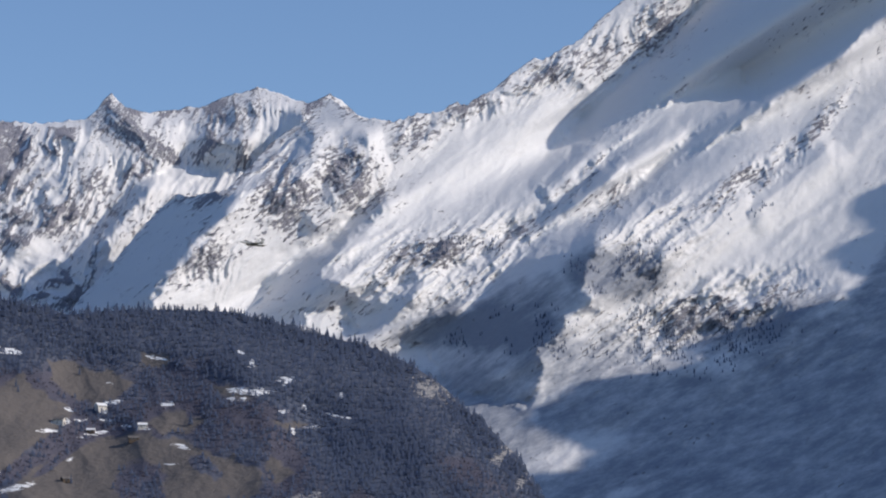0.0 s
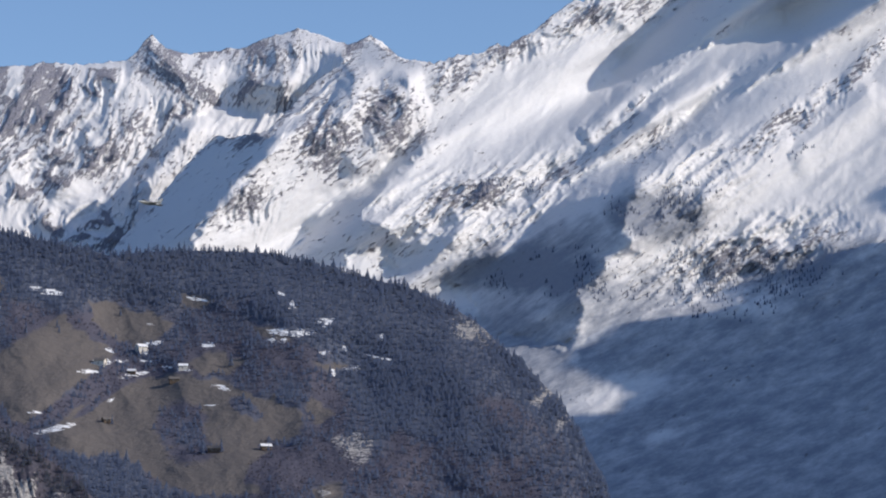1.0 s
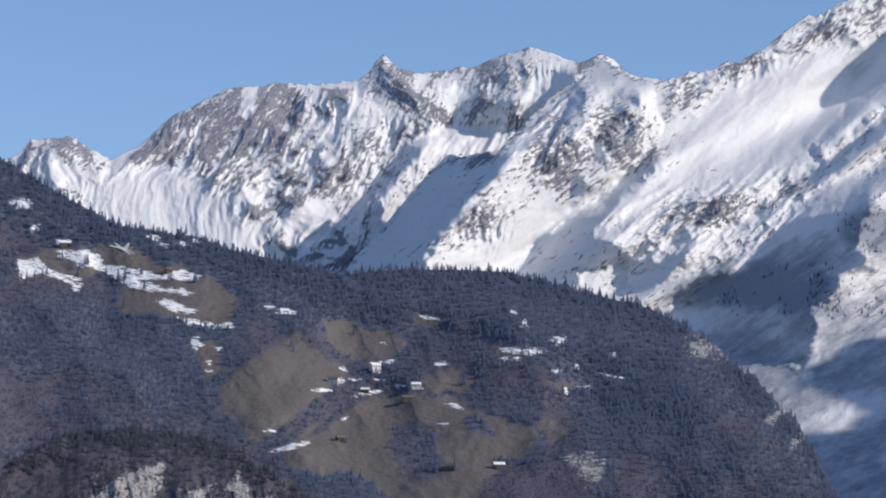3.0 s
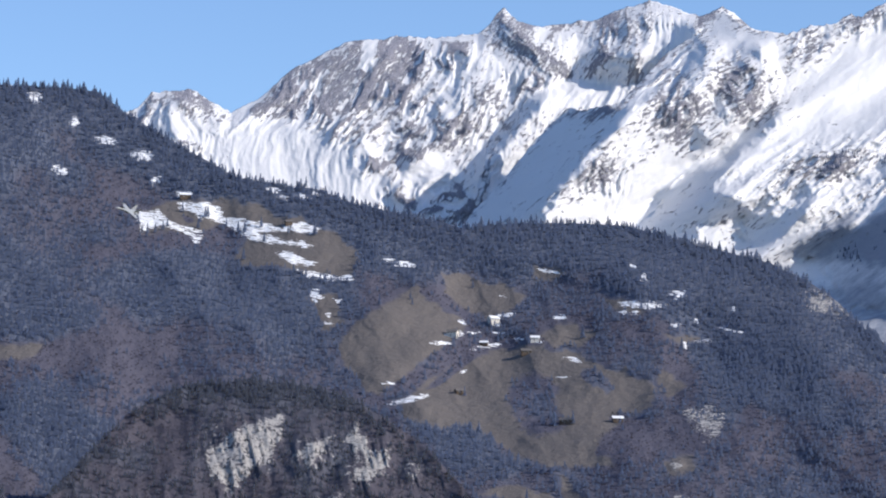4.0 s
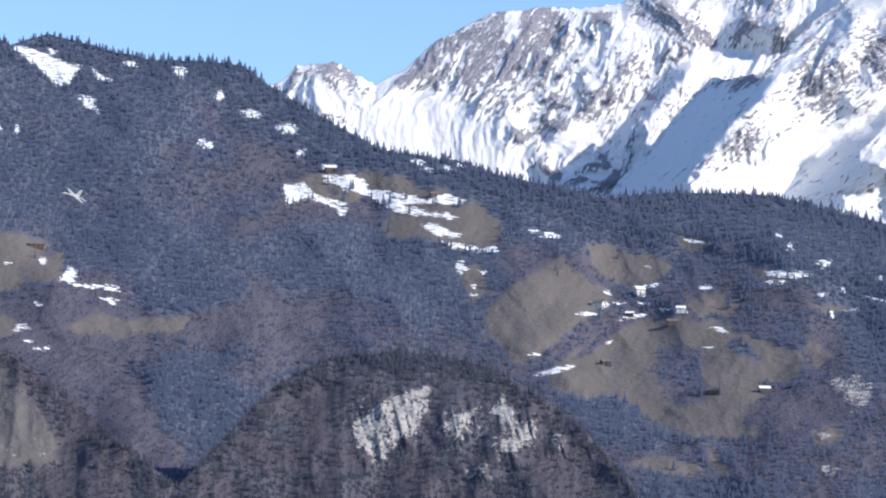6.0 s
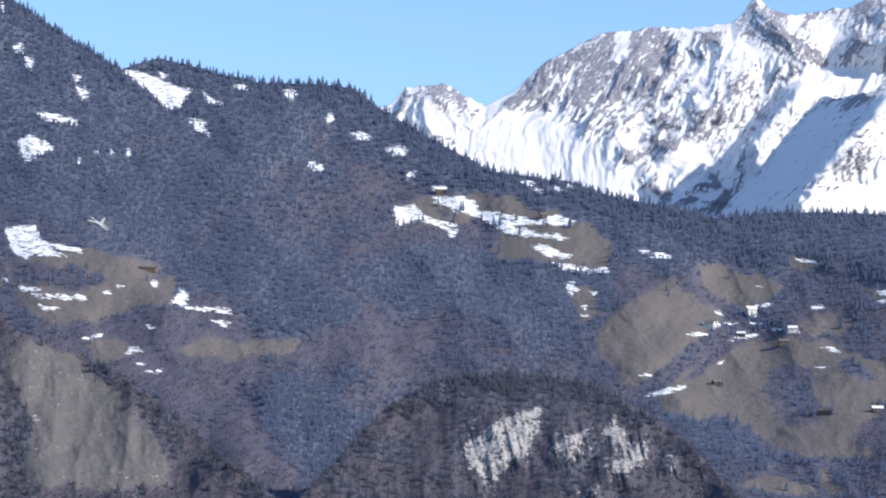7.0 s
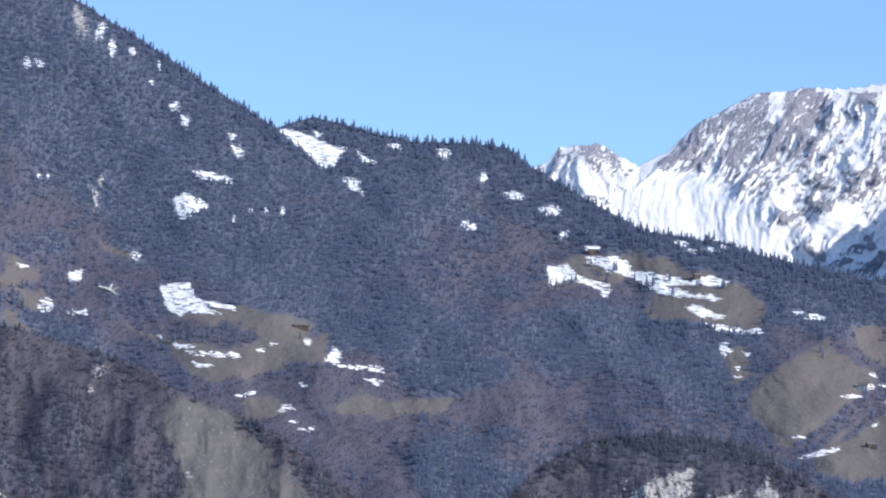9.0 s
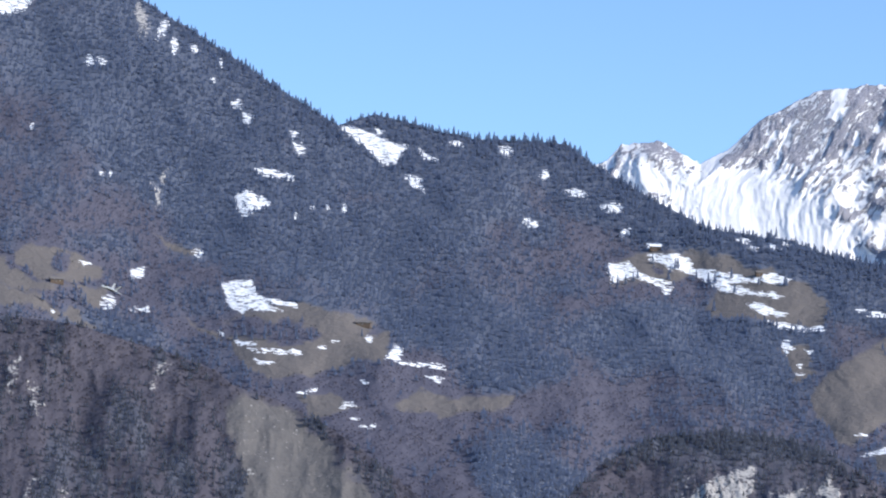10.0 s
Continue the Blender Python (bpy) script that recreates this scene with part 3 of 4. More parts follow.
# -- the next mountain down the valley, out of view: placed and shaped so its ridge shades the foot of the great slope --
side_crest = line([(2400, 300), (3000, 600), (3450, 930), (3560, 1060), (3605, 1050), (3652, 990), (3686, 985), (3706, 1060), (3730, 1095), (3759, 1094), (3782, 1074), (3808, 1032), (3840, 1061), (3861, 1066), (3902, 1050), (3915, 1029), (3960, 1043), (3980, 1064), (4014, 1106), (4045, 1106), (4091, 1157), (4111, 1158), (4180, 1190), (4300, 1280), (4700, 1350), (5300, 900)])
gx, gy = np.meshgrid(np.linspace(480, 2700, 110), np.linspace(2400, 5300, 320))
gz = side_crest(gy + 80) + 42 * (ridged(gy / 44, gy * 0 + 2.5, 4, 171, 0.6) - 0.55) - 1.2 * np.abs(gx - 1400) + 60 * (fbm(gx / 120, gy / 120, 4, 173) - 0.5) * smooth(np.abs(gx - 1400), 0, 200)
gz = np.maximum(gz, -3)
grid = np.arange(gx.size).reshape(gx.shape)
quads = np.stack([grid[:-1, :-1], grid[:-1, 1:], grid[1:, 1:], grid[1:, :-1]], -1).reshape(-1, 4)
me = bpy.data.meshes.new("side_mountain")
me.from_pydata(np.stack([gx, gy, gz], -1).reshape(-1, 3).tolist(), [], quads.tolist())
me.attributes.new("rock", "FLOAT", "POINT").data.foreach_set("value", np.full(gx.size, 0.35, np.float32))
me.attributes.new("wood", "FLOAT", "POINT").data.foreach_set("value", np.clip(0.9 - gz.ravel() / 700, 0, 0.8).astype(np.float32))
me.polygons.foreach_set("use_smooth", np.ones(len(quads), bool))
me.materials.append(ALPINE)
tagged(new("side_mountain", me), "snowy mountain ridge further down the valley", "mountain", kind="structure")

# -- the wooded mountain with meadows --
HILL = [(-3000, 1900)] + [(-2526, 1501), (-2256, 1266), (-2149, 1191), (-2043, 1134), (-1947, 1077), (-1861, 1024), (-1777, 979), (-1751, 988), (-1710, 1001), (-1652, 989), (-1589, 973), (-1526, 962), (-1464, 961), (-1401, 961), (-1354, 954), (-1317, 928), (-1254, 891), (-1181, 851), (-1097, 809), (-1015, 798), (-943, 789), (-861, 761), (-779, 747)]
HILL += [(-685, 727), (-571, 737), (-468, 736), (-385, 733), (-281, 707), (-198, 687), (-116, 667), (-54, 638), (-2, 602), (39, 562), (90, 519), (141, 468), (171, 417), (211, 343), (251, 231), (291, 90)]
hill_line = line(HILL)
MEADOWS = [
    [(-1279, 735), (-1205, 764), (-1117, 767), (-1034, 751), (-940, 723), (-878, 691), (-866, 670), (-883, 633), (-970, 637), (-1002, 654), (-1064, 648), (-1097, 661), (-1080, 697), (-1116, 712), (-1168, 706), (-1209, 706), (-1271, 705)],
    [(-910, 504), (-880, 546), (-818, 588), (-767, 615), (-715, 579), (-668, 549), (-693, 523), (-714, 508), (-744, 487), (-795, 445), (-836, 413), (-857, 423), (-878, 464)],
    [(-726, 641), (-664, 632), (-592, 617), (-561, 607), (-591, 576), (-632, 560), (-668, 570), (-705, 600)],
    [(-794, 399), (-744, 446), (-693, 477), (-631, 499), (-529, 515), (-456, 496), (-384, 471), (-323, 436), (-328, 410), (-384, 379), (-424, 348), (-434, 322), (-393, 299), (-495, 291), (-577, 315), (-629, 360), (-732, 369), (-794, 373)],
    [(-549, 525), (-498, 559), (-438, 530), (-467, 511)],
    [(-328, 451), (-318, 472), (-274, 439), (-302, 423)],
    [(-643, 244), (-567, 271), (-492, 226), (-530, 221)],
    [(-505, 277), (-444, 237), (-472, 221), (-500, 250)],
    [(-553, 661), (-494, 644), (-509, 630), (-551, 631)],
    [(-422, 606), (-386, 601), (-349, 574), (-390, 570)],
    [(-321, 533), (-242, 529), (-282, 511)],
    [(-312, 308), (-261, 319), (-255, 289), (-301, 283)],
    [(-963, 596), (-911, 597), (-900, 546), (-931, 535)],
    [(-2354, 732), (-2324, 744), (-2273, 736), (-2231, 717), (-2200, 703), (-2204, 678), (-2250, 676), (-2301, 684), (-2353, 702)],
    [(-2445, 718), (-2384, 710), (-2342, 682), (-2260, 670), (-2188, 663), (-2197, 632), (-2279, 644), (-2382, 670), (-2443, 677)],
    [(-2442, 657), (-2382, 670), (-2320, 652), (-2247, 620), (-2185, 602), (-2226, 597), (-2288, 621), (-2380, 629)],
    [(-2105, 774), (-2058, 760), (-2017, 747), (-2026, 734), (-2068, 743)],
    [(-1970, 620), (-1940, 639), (-1838, 651), (-1765, 638), (-1697, 617), (-1722, 588), (-1762, 545), (-1802, 524), (-1884, 514), (-1937, 545), (-1964, 585)],
    [(-1667, 469), (-1616, 504), (-1554, 490), (-1431, 506), (-1451, 476), (-1574, 457)],
    [(-2043, 628), (-1980, 594), (-1967, 572), (-2021, 605)],
    [(-1795, 601), (-1671, 605), (-1680, 553), (-1762, 540)],
    [(-1842, 486), (-1780, 488), (-1718, 470), (-1800, 447)],
]
COPSES = [(-1111, 706, 36.3, 18.1, 0), (-1184, 731, 15.5, 6.22, 0)]
COPSES += [(-548, 418, 48, 44, 0), (-430, 455, 34, 16, -25), (-491, 378, 20, 7, 0), (-394, 383, 18, 6, 0), (-693, 467, 60, 7, 36), (-527, 377, 40, 24, 0)]
COPSES += [(-1923, 609, 43.2, 21.6, 0), (-1855, 600, 43.2, 20.1, 0), (-2271, 650, 36, 15.8, 0), (-2274, 709, 18, 18, 0), (-1811, 601, 18, 11.5, 0), (-1713, 542, 36, 14.4, 0)]
SNOWS = [
    (-1034, 787, 12, 5, -10), (-998, 794, 10, 5, -10), (-977, 777, 14, 5, -10), (-951, 783, 8, 4, -10), (-1013, 774, 10, 4, -10), (-1416, 813, 13, 8, -15), (-1336, 867, 18, 7, -15),
    (-1271, 842, 16, 8, -15), (-1470, 940, 14, 8, -15), (-1522, 962, 14, 5, -15), (-1564, 950, 12, 5, -15), (-1604, 927, 14, 5, -15), (-1639, 885, 14, 8, -15), (-1397, 898, 8, 7, -15),
    (-923, 549, 7.77, 2.07, 0), (-781, 658, 17.6, 4.66, 0), (-813, 666, 10.4, 3.11, 0), (-523, 648, 21.6, 2.88, -15), (-349, 642, 8.63, 5.04, -30), (-371, 660, 7.19, 3.6, -30), (-285, 611, 14.4, 7.19, 0), (-349, 590, 34.5, 6.47, 0),
    (-377, 575, 18, 2.88, 0), (-385, 594, 8.63, 2.88, 0), (-194, 547, 24.5, 2.16, -12), (-275, 517, 5.04, 5.76, 0), (-241, 525, 14.4, 2.88, 8), (-252, 562, 3.6, 6.47, 0), (-289, 553, 10.1, 2.88, 0), (-186, 583, 2.88, 6.47, 0),
    (-599, 569, 15.8, 2.88, 5), (-617, 554, 7.19, 6.47, 0), (-610, 538, 14.4, 2.88, 0), (-503, 565, 10.1, 4.32, 0), (-691, 535, 12.9, 5.76, 0), (-658, 536, 10.8, 2.16, 0), (-714, 516, 18, 3.6, 0), (-632, 511, 23, 3.6, 10),
    (-547, 522, 12.9, 3.6, 0), (-573, 525, 10.8, 2.16, 0), (-677, 554, 8.63, 2.88, -30), (-775, 412, 33.1, 5.04, 15), (-676, 465, 6.47, 2.16, 20), (-812, 441, 10.1, 2.88, 0), (-477, 489, 14.4, 3.6, -15), (-786, 659, 18.7, 4.32, 0),
    (-890, 632, 9.35, 5.04, 0), (-607, 601, 6.47, 2.16, 0), (-495, 457, 10.8, 1.44, 0), (-1657, 574, 10, 9.29, 0), (-1658, 569, 10.1, 9.35, 0), (-2186, 643, 10.8, 11.5, 0), (-2024, 738, 8.63, 6.47, -30), (-1744, 474, 10.1, 4.32, 0),
    (-1732, 446, 10.1, 2.16, 0), (-1707, 594, 7.19, 5.76, 0), (-2282, 624, 5.76, 2.88, 0), (-1792, 576, 7.19, 2.88, 0), (-1769, 587, 7.19, 2.16, 0), (-1978, 595, 7.19, 2.88, -40), (-1712, 516, 10.1, 2.88, 0), (-1844, 931, 8.78, 10.1, 0),
    (-1859, 958, 5.41, 5.41, 0), (-1944, 982, 7.43, 10.1, -30), (-1966, 1009, 9.46, 6.76, -30), (-2013, 1051, 6.08, 4.73, 0), (-2108, 1138, 8.11, 16.2, -20), (-2086, 1111, 6.08, 13.5, 0), (-2047, 1106, 6.76, 8.11, 0), (-2000, 1080, 3.38, 8.11, 0),
    (-2235, 1079, 7.43, 9.46, 0), (-2215, 1080, 9.46, 6.08, -20), (-2340, 952, 4.05, 5.41, 0), (-2208, 873, 4.05, 5.41, 0), (-2190, 875, 3.38, 4.05, 0), (-1819, 828, 4.05, 3.38, 0), (-1791, 829, 3.38, 5.41, 0), (-1760, 830, 4.05, 6.76, 0),
    (-1847, 812, 3.38, 8.11, 0),
]
SNOW_FIELDS = [
    [(-1279, 735), (-1272, 742), (-1239, 746), (-1215, 723), (-1178, 716), (-1155, 708), (-1168, 702), (-1199, 708), (-1225, 716), (-1245, 712), (-1269, 706)],
    [(-1205, 759), (-1148, 763), (-1125, 755), (-1116, 738), (-1075, 732), (-1013, 722), (-971, 731), (-940, 719), (-956, 710), (-1023, 714), (-1064, 706), (-1069, 697), (-1095, 709), (-1116, 724), (-1168, 737), (-1179, 747), (-1199, 747)],
    [(-1071, 707), (-1033, 705), (-1002, 695), (-971, 698), (-948, 684), (-1002, 689), (-1043, 691), (-1071, 697)],
    [(-1023, 674), (-997, 678), (-971, 664), (-943, 659), (-960, 650), (-991, 656)],
    [(-983, 645), (-950, 640), (-919, 635), (-878, 629), (-908, 625), (-960, 629)],
    [(-1205, 780), (-1177, 779), (-1183, 767), (-1205, 768)],
    [(-1255, 799), (-1237, 808), (-1230, 804), (-1242, 792), (-1254, 791)],
    [(-1178, 700), (-1155, 703), (-1167, 683)],
    [(-960, 608), (-944, 611), (-933, 593), (-949, 583)],
    [(-919, 594), (-900, 590), (-908, 581)],
    [(-929, 565), (-920, 567), (-922, 557)],
    [(-1777, 979), (-1750, 977), (-1714, 968), (-1671, 949), (-1648, 946), (-1658, 929), (-1673, 911), (-1691, 906), (-1712, 927), (-1744, 951)],
    [(-1630, 945), (-1601, 927), (-1619, 923)],
    [(-1649, 887), (-1622, 875), (-1616, 862), (-1643, 873)],
    [(-1711, 976), (-1689, 972), (-1701, 962)],
    [(-1961, 844), (-1943, 857), (-1907, 843), (-1894, 833), (-1926, 817), (-1946, 802), (-1958, 821)],
    [(-1929, 895), (-1909, 897), (-1854, 884), (-1858, 875), (-1924, 885)],
    [(-1867, 966), (-1858, 947), (-1835, 928), (-1847, 916), (-1857, 935)],
    [(-1954, 995), (-1937, 991), (-1941, 969), (-1952, 980)],
    [(-1983, 686), (-1927, 693), (-1915, 663), (-1838, 654), (-1843, 645), (-1900, 651), (-1868, 637), (-1930, 640), (-1940, 630), (-1969, 644)],
    [(-1954, 581), (-1911, 581), (-1917, 575), (-1948, 574)],
    [(-1929, 569), (-1835, 570), (-1828, 560), (-1917, 563)],
    [(-1918, 551), (-1878, 545), (-1906, 540)],
    [(-1682, 559), (-1657, 580), (-1650, 556), (-1571, 552), (-1566, 540), (-1638, 549)],
    [(-1605, 528), (-1568, 527), (-1575, 518)],
    [(-1839, 491), (-1798, 502), (-1802, 495), (-1832, 486)],
    [(-2148, 702), (-2119, 711), (-2124, 691), (-2146, 687)],
    [(-2194, 652), (-2177, 657), (-2170, 637), (-2191, 628)],
    [(-2147, 634), (-2112, 638), (-2111, 627), (-2143, 627)],
    [(-2243, 715), (-2215, 714), (-2231, 706)],
    [(-2427, 1176), (-2343, 1184), (-2364, 1159), (-2395, 1151), (-2426, 1155)],
    [(-1759, 466), (-1734, 478), (-1726, 468)],
    [(-1722, 434), (-1688, 440), (-1696, 432)],
]
CRAGS = [(-226, 381, 32.4, 34.5, 0), (-266, 392, 18, 12.9, 0), (-280, 238, 22, 11, 0), (-288, 300, 11, 7, 0)]
CRAGS += [(-2147, 1156, 13.5, 37.2, 0), (-2109, 840, 7.43, 25.7, 20), (-2093, 873, 5.41, 16.9, -10)]
CRAGS += [(-20, 592, 46, 22, -25), (114, 482, 14, 36, -50), (150, 431, 10, 26, -50)]


DARK_WOODS = [(-997, 605, 110, 110, 0), (-1182, 611, 150, 60, 0), (-647, 695, 300, 40, -8), (-234, 618, 260, 70, -20), (-1326, 934, 260, 90, -35), (-854, 691, 90, 40, -20), (-1135, 387, 180, 35, 0), (-1409, 349, 150, 80, -30), (-131, 476, 150, 60, -30), (-682, 345, 100, 40, -30)]
DARK_WOODS += [(-2055, 940, 380, 130, -35), (-1558, 629, 120, 60, 0), (-1452, 539, 130, 40, 0), (-1749, 767, 250, 80, 0), (-1988, 1075, 280, 60, -35), (-1670, 903, 250, 60, -20), (-1418, 397, 120, 50, 0), (-2172, 536, 90, 80, 0)]

BROWN_WOODS = [(-1583, 430, 160, 45, 0), (-1330, 487, 120, 45, 0), (-1253, 403, 130, 55, 0), (-1634, 526, 80, 30, 0), (-431, 345, 160, 30, 0)]
BROWN_WOODS += [(-1647, 453, 200, 60, 0), (-1551, 271, 90, 90, 0), (-1675, 330, 120, 50, -30)]


def hill_conifers(u, v):
    return 0.36 - 0.45 * blobs(u, v, BROWN_WOODS, 0.7) + 0.6 * blobs(u, v, DARK_WOODS, 0.5) + 0.9 * (fbm(u / 70, v / 50, 4, 141) - 0.5)


def hill_masks(u, v, s):
    wob = 30 * (fbm(u / 34, v / 30, 5, 91, 0.6) - 0.5)
    meadow = np.zeros(u.shape)
    for p in MEADOWS:
        meadow = np.maximum(meadow, field(u + wob, v + wob, p, 10))
    meadow = meadow * (1 - 0.9 * blobs(u + wob, v + wob, COPSES, 0.4))
    snow = 0.68 * blobs(u + 0.5 * wob, v + 0.3 * wob, [(x, y, a * 1.08, b * 1.1, g) for x, y, a, b, g in SNOWS], 0.75)
    for p in SNOW_FIELDS:
        snow = np.maximum(snow, 0.75 * field(u + 0.2 * wob, v + 0.15 * wob, p, 5))
    rock = 0.6 * blobs(u + 0.8 * wob, v + 0.5 * wob, CRAGS, 0.7)
    return {"meadow": meadow, "snow": snow, "rock": rock, "fir": np.maximum(hill_conifers(u, v), 0.85 * (1 - smooth(s, 0.12, 0.3)))}


def hill_relief(u, v, s):
    r = 120 * (fbm(u / 300, v / 240, 3, 81) - 0.5) * smooth(s, 0, 0.3)
    r = r + 22 * ridged((u + 0.4 * v) / 260, v / 260, 3, 83) * smooth(s, 0, 0.2)
    return r + 8 * (fbm(u / 40, v / 40, 3, 85) - 0.5)


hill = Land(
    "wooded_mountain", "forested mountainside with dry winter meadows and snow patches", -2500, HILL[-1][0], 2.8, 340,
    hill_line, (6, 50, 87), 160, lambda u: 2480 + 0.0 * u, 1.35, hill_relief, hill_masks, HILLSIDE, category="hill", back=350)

# -- two wooded knolls with cliffs in front of it --
KNOLL = [(-1619, 50), (-1462, 184), (-1353, 299), (-1283, 377), (-1182, 430), (-1059, 443), (-955, 434), (-873, 412), (-821, 380), (-748, 330), (-665, 249), (-613, 169), (-540, 58)]
knoll_line = line(KNOLL)
CLIFFS = [
    [(-1153, 284), (-1143, 315), (-1113, 336), (-1083, 357), (-1052, 368), (-999, 382), (-1000, 339), (-1018, 297), (-1060, 276), (-1080, 247), (-1121, 259)],
    [(-994, 303), (-949, 335), (-906, 348), (-928, 310), (-958, 276)],
    [(-893, 341), (-868, 370), (-855, 342), (-807, 310), (-814, 281), (-845, 258), (-878, 265), (-856, 301)],
]
CLIFF_KNOLL = [(-1077, 316, 62, 58, 25), (-949, 314, 48, 34, 35), (-845, 291, 50, 34, 40), (-763, 282, 22, 26, 0), (-906, 228, 30, 16, 0), (-1101, 255, 30, 30, 0)]


def knoll_relief(u, v, s):
    return 13 * ridged(u / 110, v / 160, 3, 95) + 3 * ridged(u / 26, v / 60, 3, 97) + 30 * (fbm(u / 120, v / 120, 3, 99) - 0.5) + 12 * blobs(u, v, CLIFF_KNOLL, 0.8) * ridged((u + 0.25 * v) / 17, v / 110, 4, 101)


def knoll_masks(u, v, s):
    w = 30 * (fbm(u / 22, v / 40, 4, 93) - 0.5)
    rock = 0.42 * blobs(u + w, v + w, CLIFF_KNOLL, 0.8)
    for p in CLIFFS:
        rock = np.maximum(rock, 0.64 * field(u + w, v + w, p, 9))
    return {"meadow": u * 0, "snow": u * 0, "rock": rock, "fir": 0.35 + 0.5 * smooth(v, 380, 460) + 0.8 * (fbm(u / 60, v / 50, 4, 143) - 0.5)}


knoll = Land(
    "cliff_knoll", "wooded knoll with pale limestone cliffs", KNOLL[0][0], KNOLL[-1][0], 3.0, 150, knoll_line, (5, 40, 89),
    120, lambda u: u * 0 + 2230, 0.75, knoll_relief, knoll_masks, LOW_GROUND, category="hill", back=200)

BLUFF = [(-2811, 128), (-2726, 351), (-2577, 539), (-2439, 600), (-2379, 609), (-2246, 602), (-2143, 573), (-2071, 555), (-1987, 527), (-1956, 501), (-1883, 480), (-1799, 442), (-1716, 393), (-1631, 327), (-1547, 260), (-1443, 182), (-1338, 83)]
bluff_line = line(BLUFF)
SCREE = [(-1965, 457), (-1933, 486), (-1888, 481), (-1858, 460), (-1802, 403), (-1741, 361), (-1689, 303), (-1658, 230), (-1915, 223), (-1927, 332), (-1937, 377), (-1960, 420)]
CLIFF_BLUFF = [(-2355, 500, 10.1, 30.2, 0), (-2313, 465, 11.5, 36, 25), (-2086, 529, 17.3, 15.8, 0), (-2097, 503, 7.19, 18, 0), (-2310, 305, 12.9, 21.6, 0), (-2248, 300, 12.9, 18, 0), (-1920, 341, 7.19, 14.4, 0)]


def bluff_relief(u, v, s):
    return 12 * ridged(u / 130, v / 180, 3, 105) + 3 * ridged(u / 24, v / 50, 3, 107) + 40 * (fbm(u / 150, v / 150, 3, 109) - 0.5)


def bluff_masks(u, v, s):
    w = 40 * (fbm(u / 30, v / 40, 4, 111) - 0.5)
    bare = field(u + w, v + w, SCREE, 14)
    return {"scree": bare, "meadow": 0.85 * bare, "snow": u * 0, "rock": np.maximum(0.16 * bare, 0.42 * blobs(u + w, v + w, CLIFF_BLUFF, 0.6)), "fir": 0.27 + 0.3 * smooth(v, 560, 640) + 1.3 * (fbm(u / 40, v / 110, 4, 145) - 0.5) - 0.4 * bare}


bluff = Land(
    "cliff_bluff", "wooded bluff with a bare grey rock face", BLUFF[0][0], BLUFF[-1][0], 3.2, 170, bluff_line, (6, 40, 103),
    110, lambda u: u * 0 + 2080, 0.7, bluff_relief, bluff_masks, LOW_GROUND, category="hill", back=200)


# ---- things ----
def part(name, bm, material, parent=None, label="", smooth_faces=False):
    """Links a bmesh as one mesh object under a thing or a part."""
    me = bpy.data.meshes.new(name)
    bm.to_mesh(me)
    bm.free()
    me.polygons.foreach_set("use_smooth", [smooth_faces] * len(me.polygons))
    me.materials.append(material)
    ob = new(name, me)
    ob.parent = parent
    return tagged(ob, label)


def thing(name, label, category, group=""):
    return tagged(new(name), label, category, group)


def bulk(name, label, category, verts, faces, material, normals=None):
    """Many triangles as one object of stuff; normals: the canopy's, soft over all its needles and twigs."""
    me = bpy.data.meshes.new(name)
    me.vertices.add(len(verts))
    me.vertices.foreach_set("co", verts.reshape(-1).astype(np.float32))
    me.loops.add(faces.size)
    me.loops.foreach_set("vertex_index", faces.reshape(-1).astype(np.int32))
    me.polygons.add(len(faces))
    me.polygons.foreach_set("loop_start", np.arange(0, faces.size, 3, dtype=np.int32))
    me.update()
    if normals is not None:
        me.polygons.foreach_set("use_smooth", np.ones(len(faces), bool))
        me.normals_split_custom_set_from_vertices(normals.astype(np.float32))
    me.materials.append(material)
    return tagged(new(name, me), label, category, kind="stuff")


rng = np.random.default_rng(7)


def fir_form(tiers=4, sides=5, width=0.2):
    """A ragged conifer one metre high, as vertices and triangles."""
    v, f = [], []
    for k in range(tiers):
        z0 = 0.08 + 0.8 * k / tiers
        z1 = min(1.0, z0 + 1.25 / tiers) if k < tiers - 1 else 1.0
        w = width * (1 - 0.82 * k / tiers)
        i = len(v)
        v.append((0.03 * rng.normal() * (k < tiers - 1) * 0.4, 0, z1))
        for a in range(sides):
            t = (a + 0.5 * k + 0.3 * rng.normal()) * math.tau / sides
            q = w * (0.7 + 0.6 * rng.random())
            v.append((q * math.cos(t), q * math.sin(t), z0 + 0.05 * rng.normal()))
        for a in range(sides):
            f.append((i, i + 1 + a, i + 1 + (a + 1) % sides))
    return np.array(v), np.array(f)


def bare_form(twigs_n=22):
    """A leafless broad tree one metre high: a fan of limbs and twigs."""
    v, f = [], []

    def blade(a, b, w):
        d = np.array([rng.normal(), rng.normal(), 0.2 * rng.normal()])
        d *= w / np.linalg.norm(d)
        i = len(v)
        v.extend([a - d, a + d, b])
        f.append((i, i + 1, i + 2))

    fork = np.array([0, 0, 0.3])
    blade(np.array([0, 0, -0.05]), np.array([0, 0, 0.8]), 0.05)
    for _ in range(twigs_n):
        t, r = rng.random() * math.tau, 0.42 * math.sqrt(rng.random())
        end = np.array([r * math.cos(t), r * math.sin(t), 1 - 1.1 * r + 0.12 * rng.normal()])
        mid = fork + (end - fork) * (0.3 + 0.3 * rng.random())
        blade(mid, end, 0.085)
    return np.array(v), np.array(f)


FIRS = [fir_form(3, 5, 0.18 + 0.02 * k) for k in range(6)]
BARES = [bare_form() for k in range(6)]


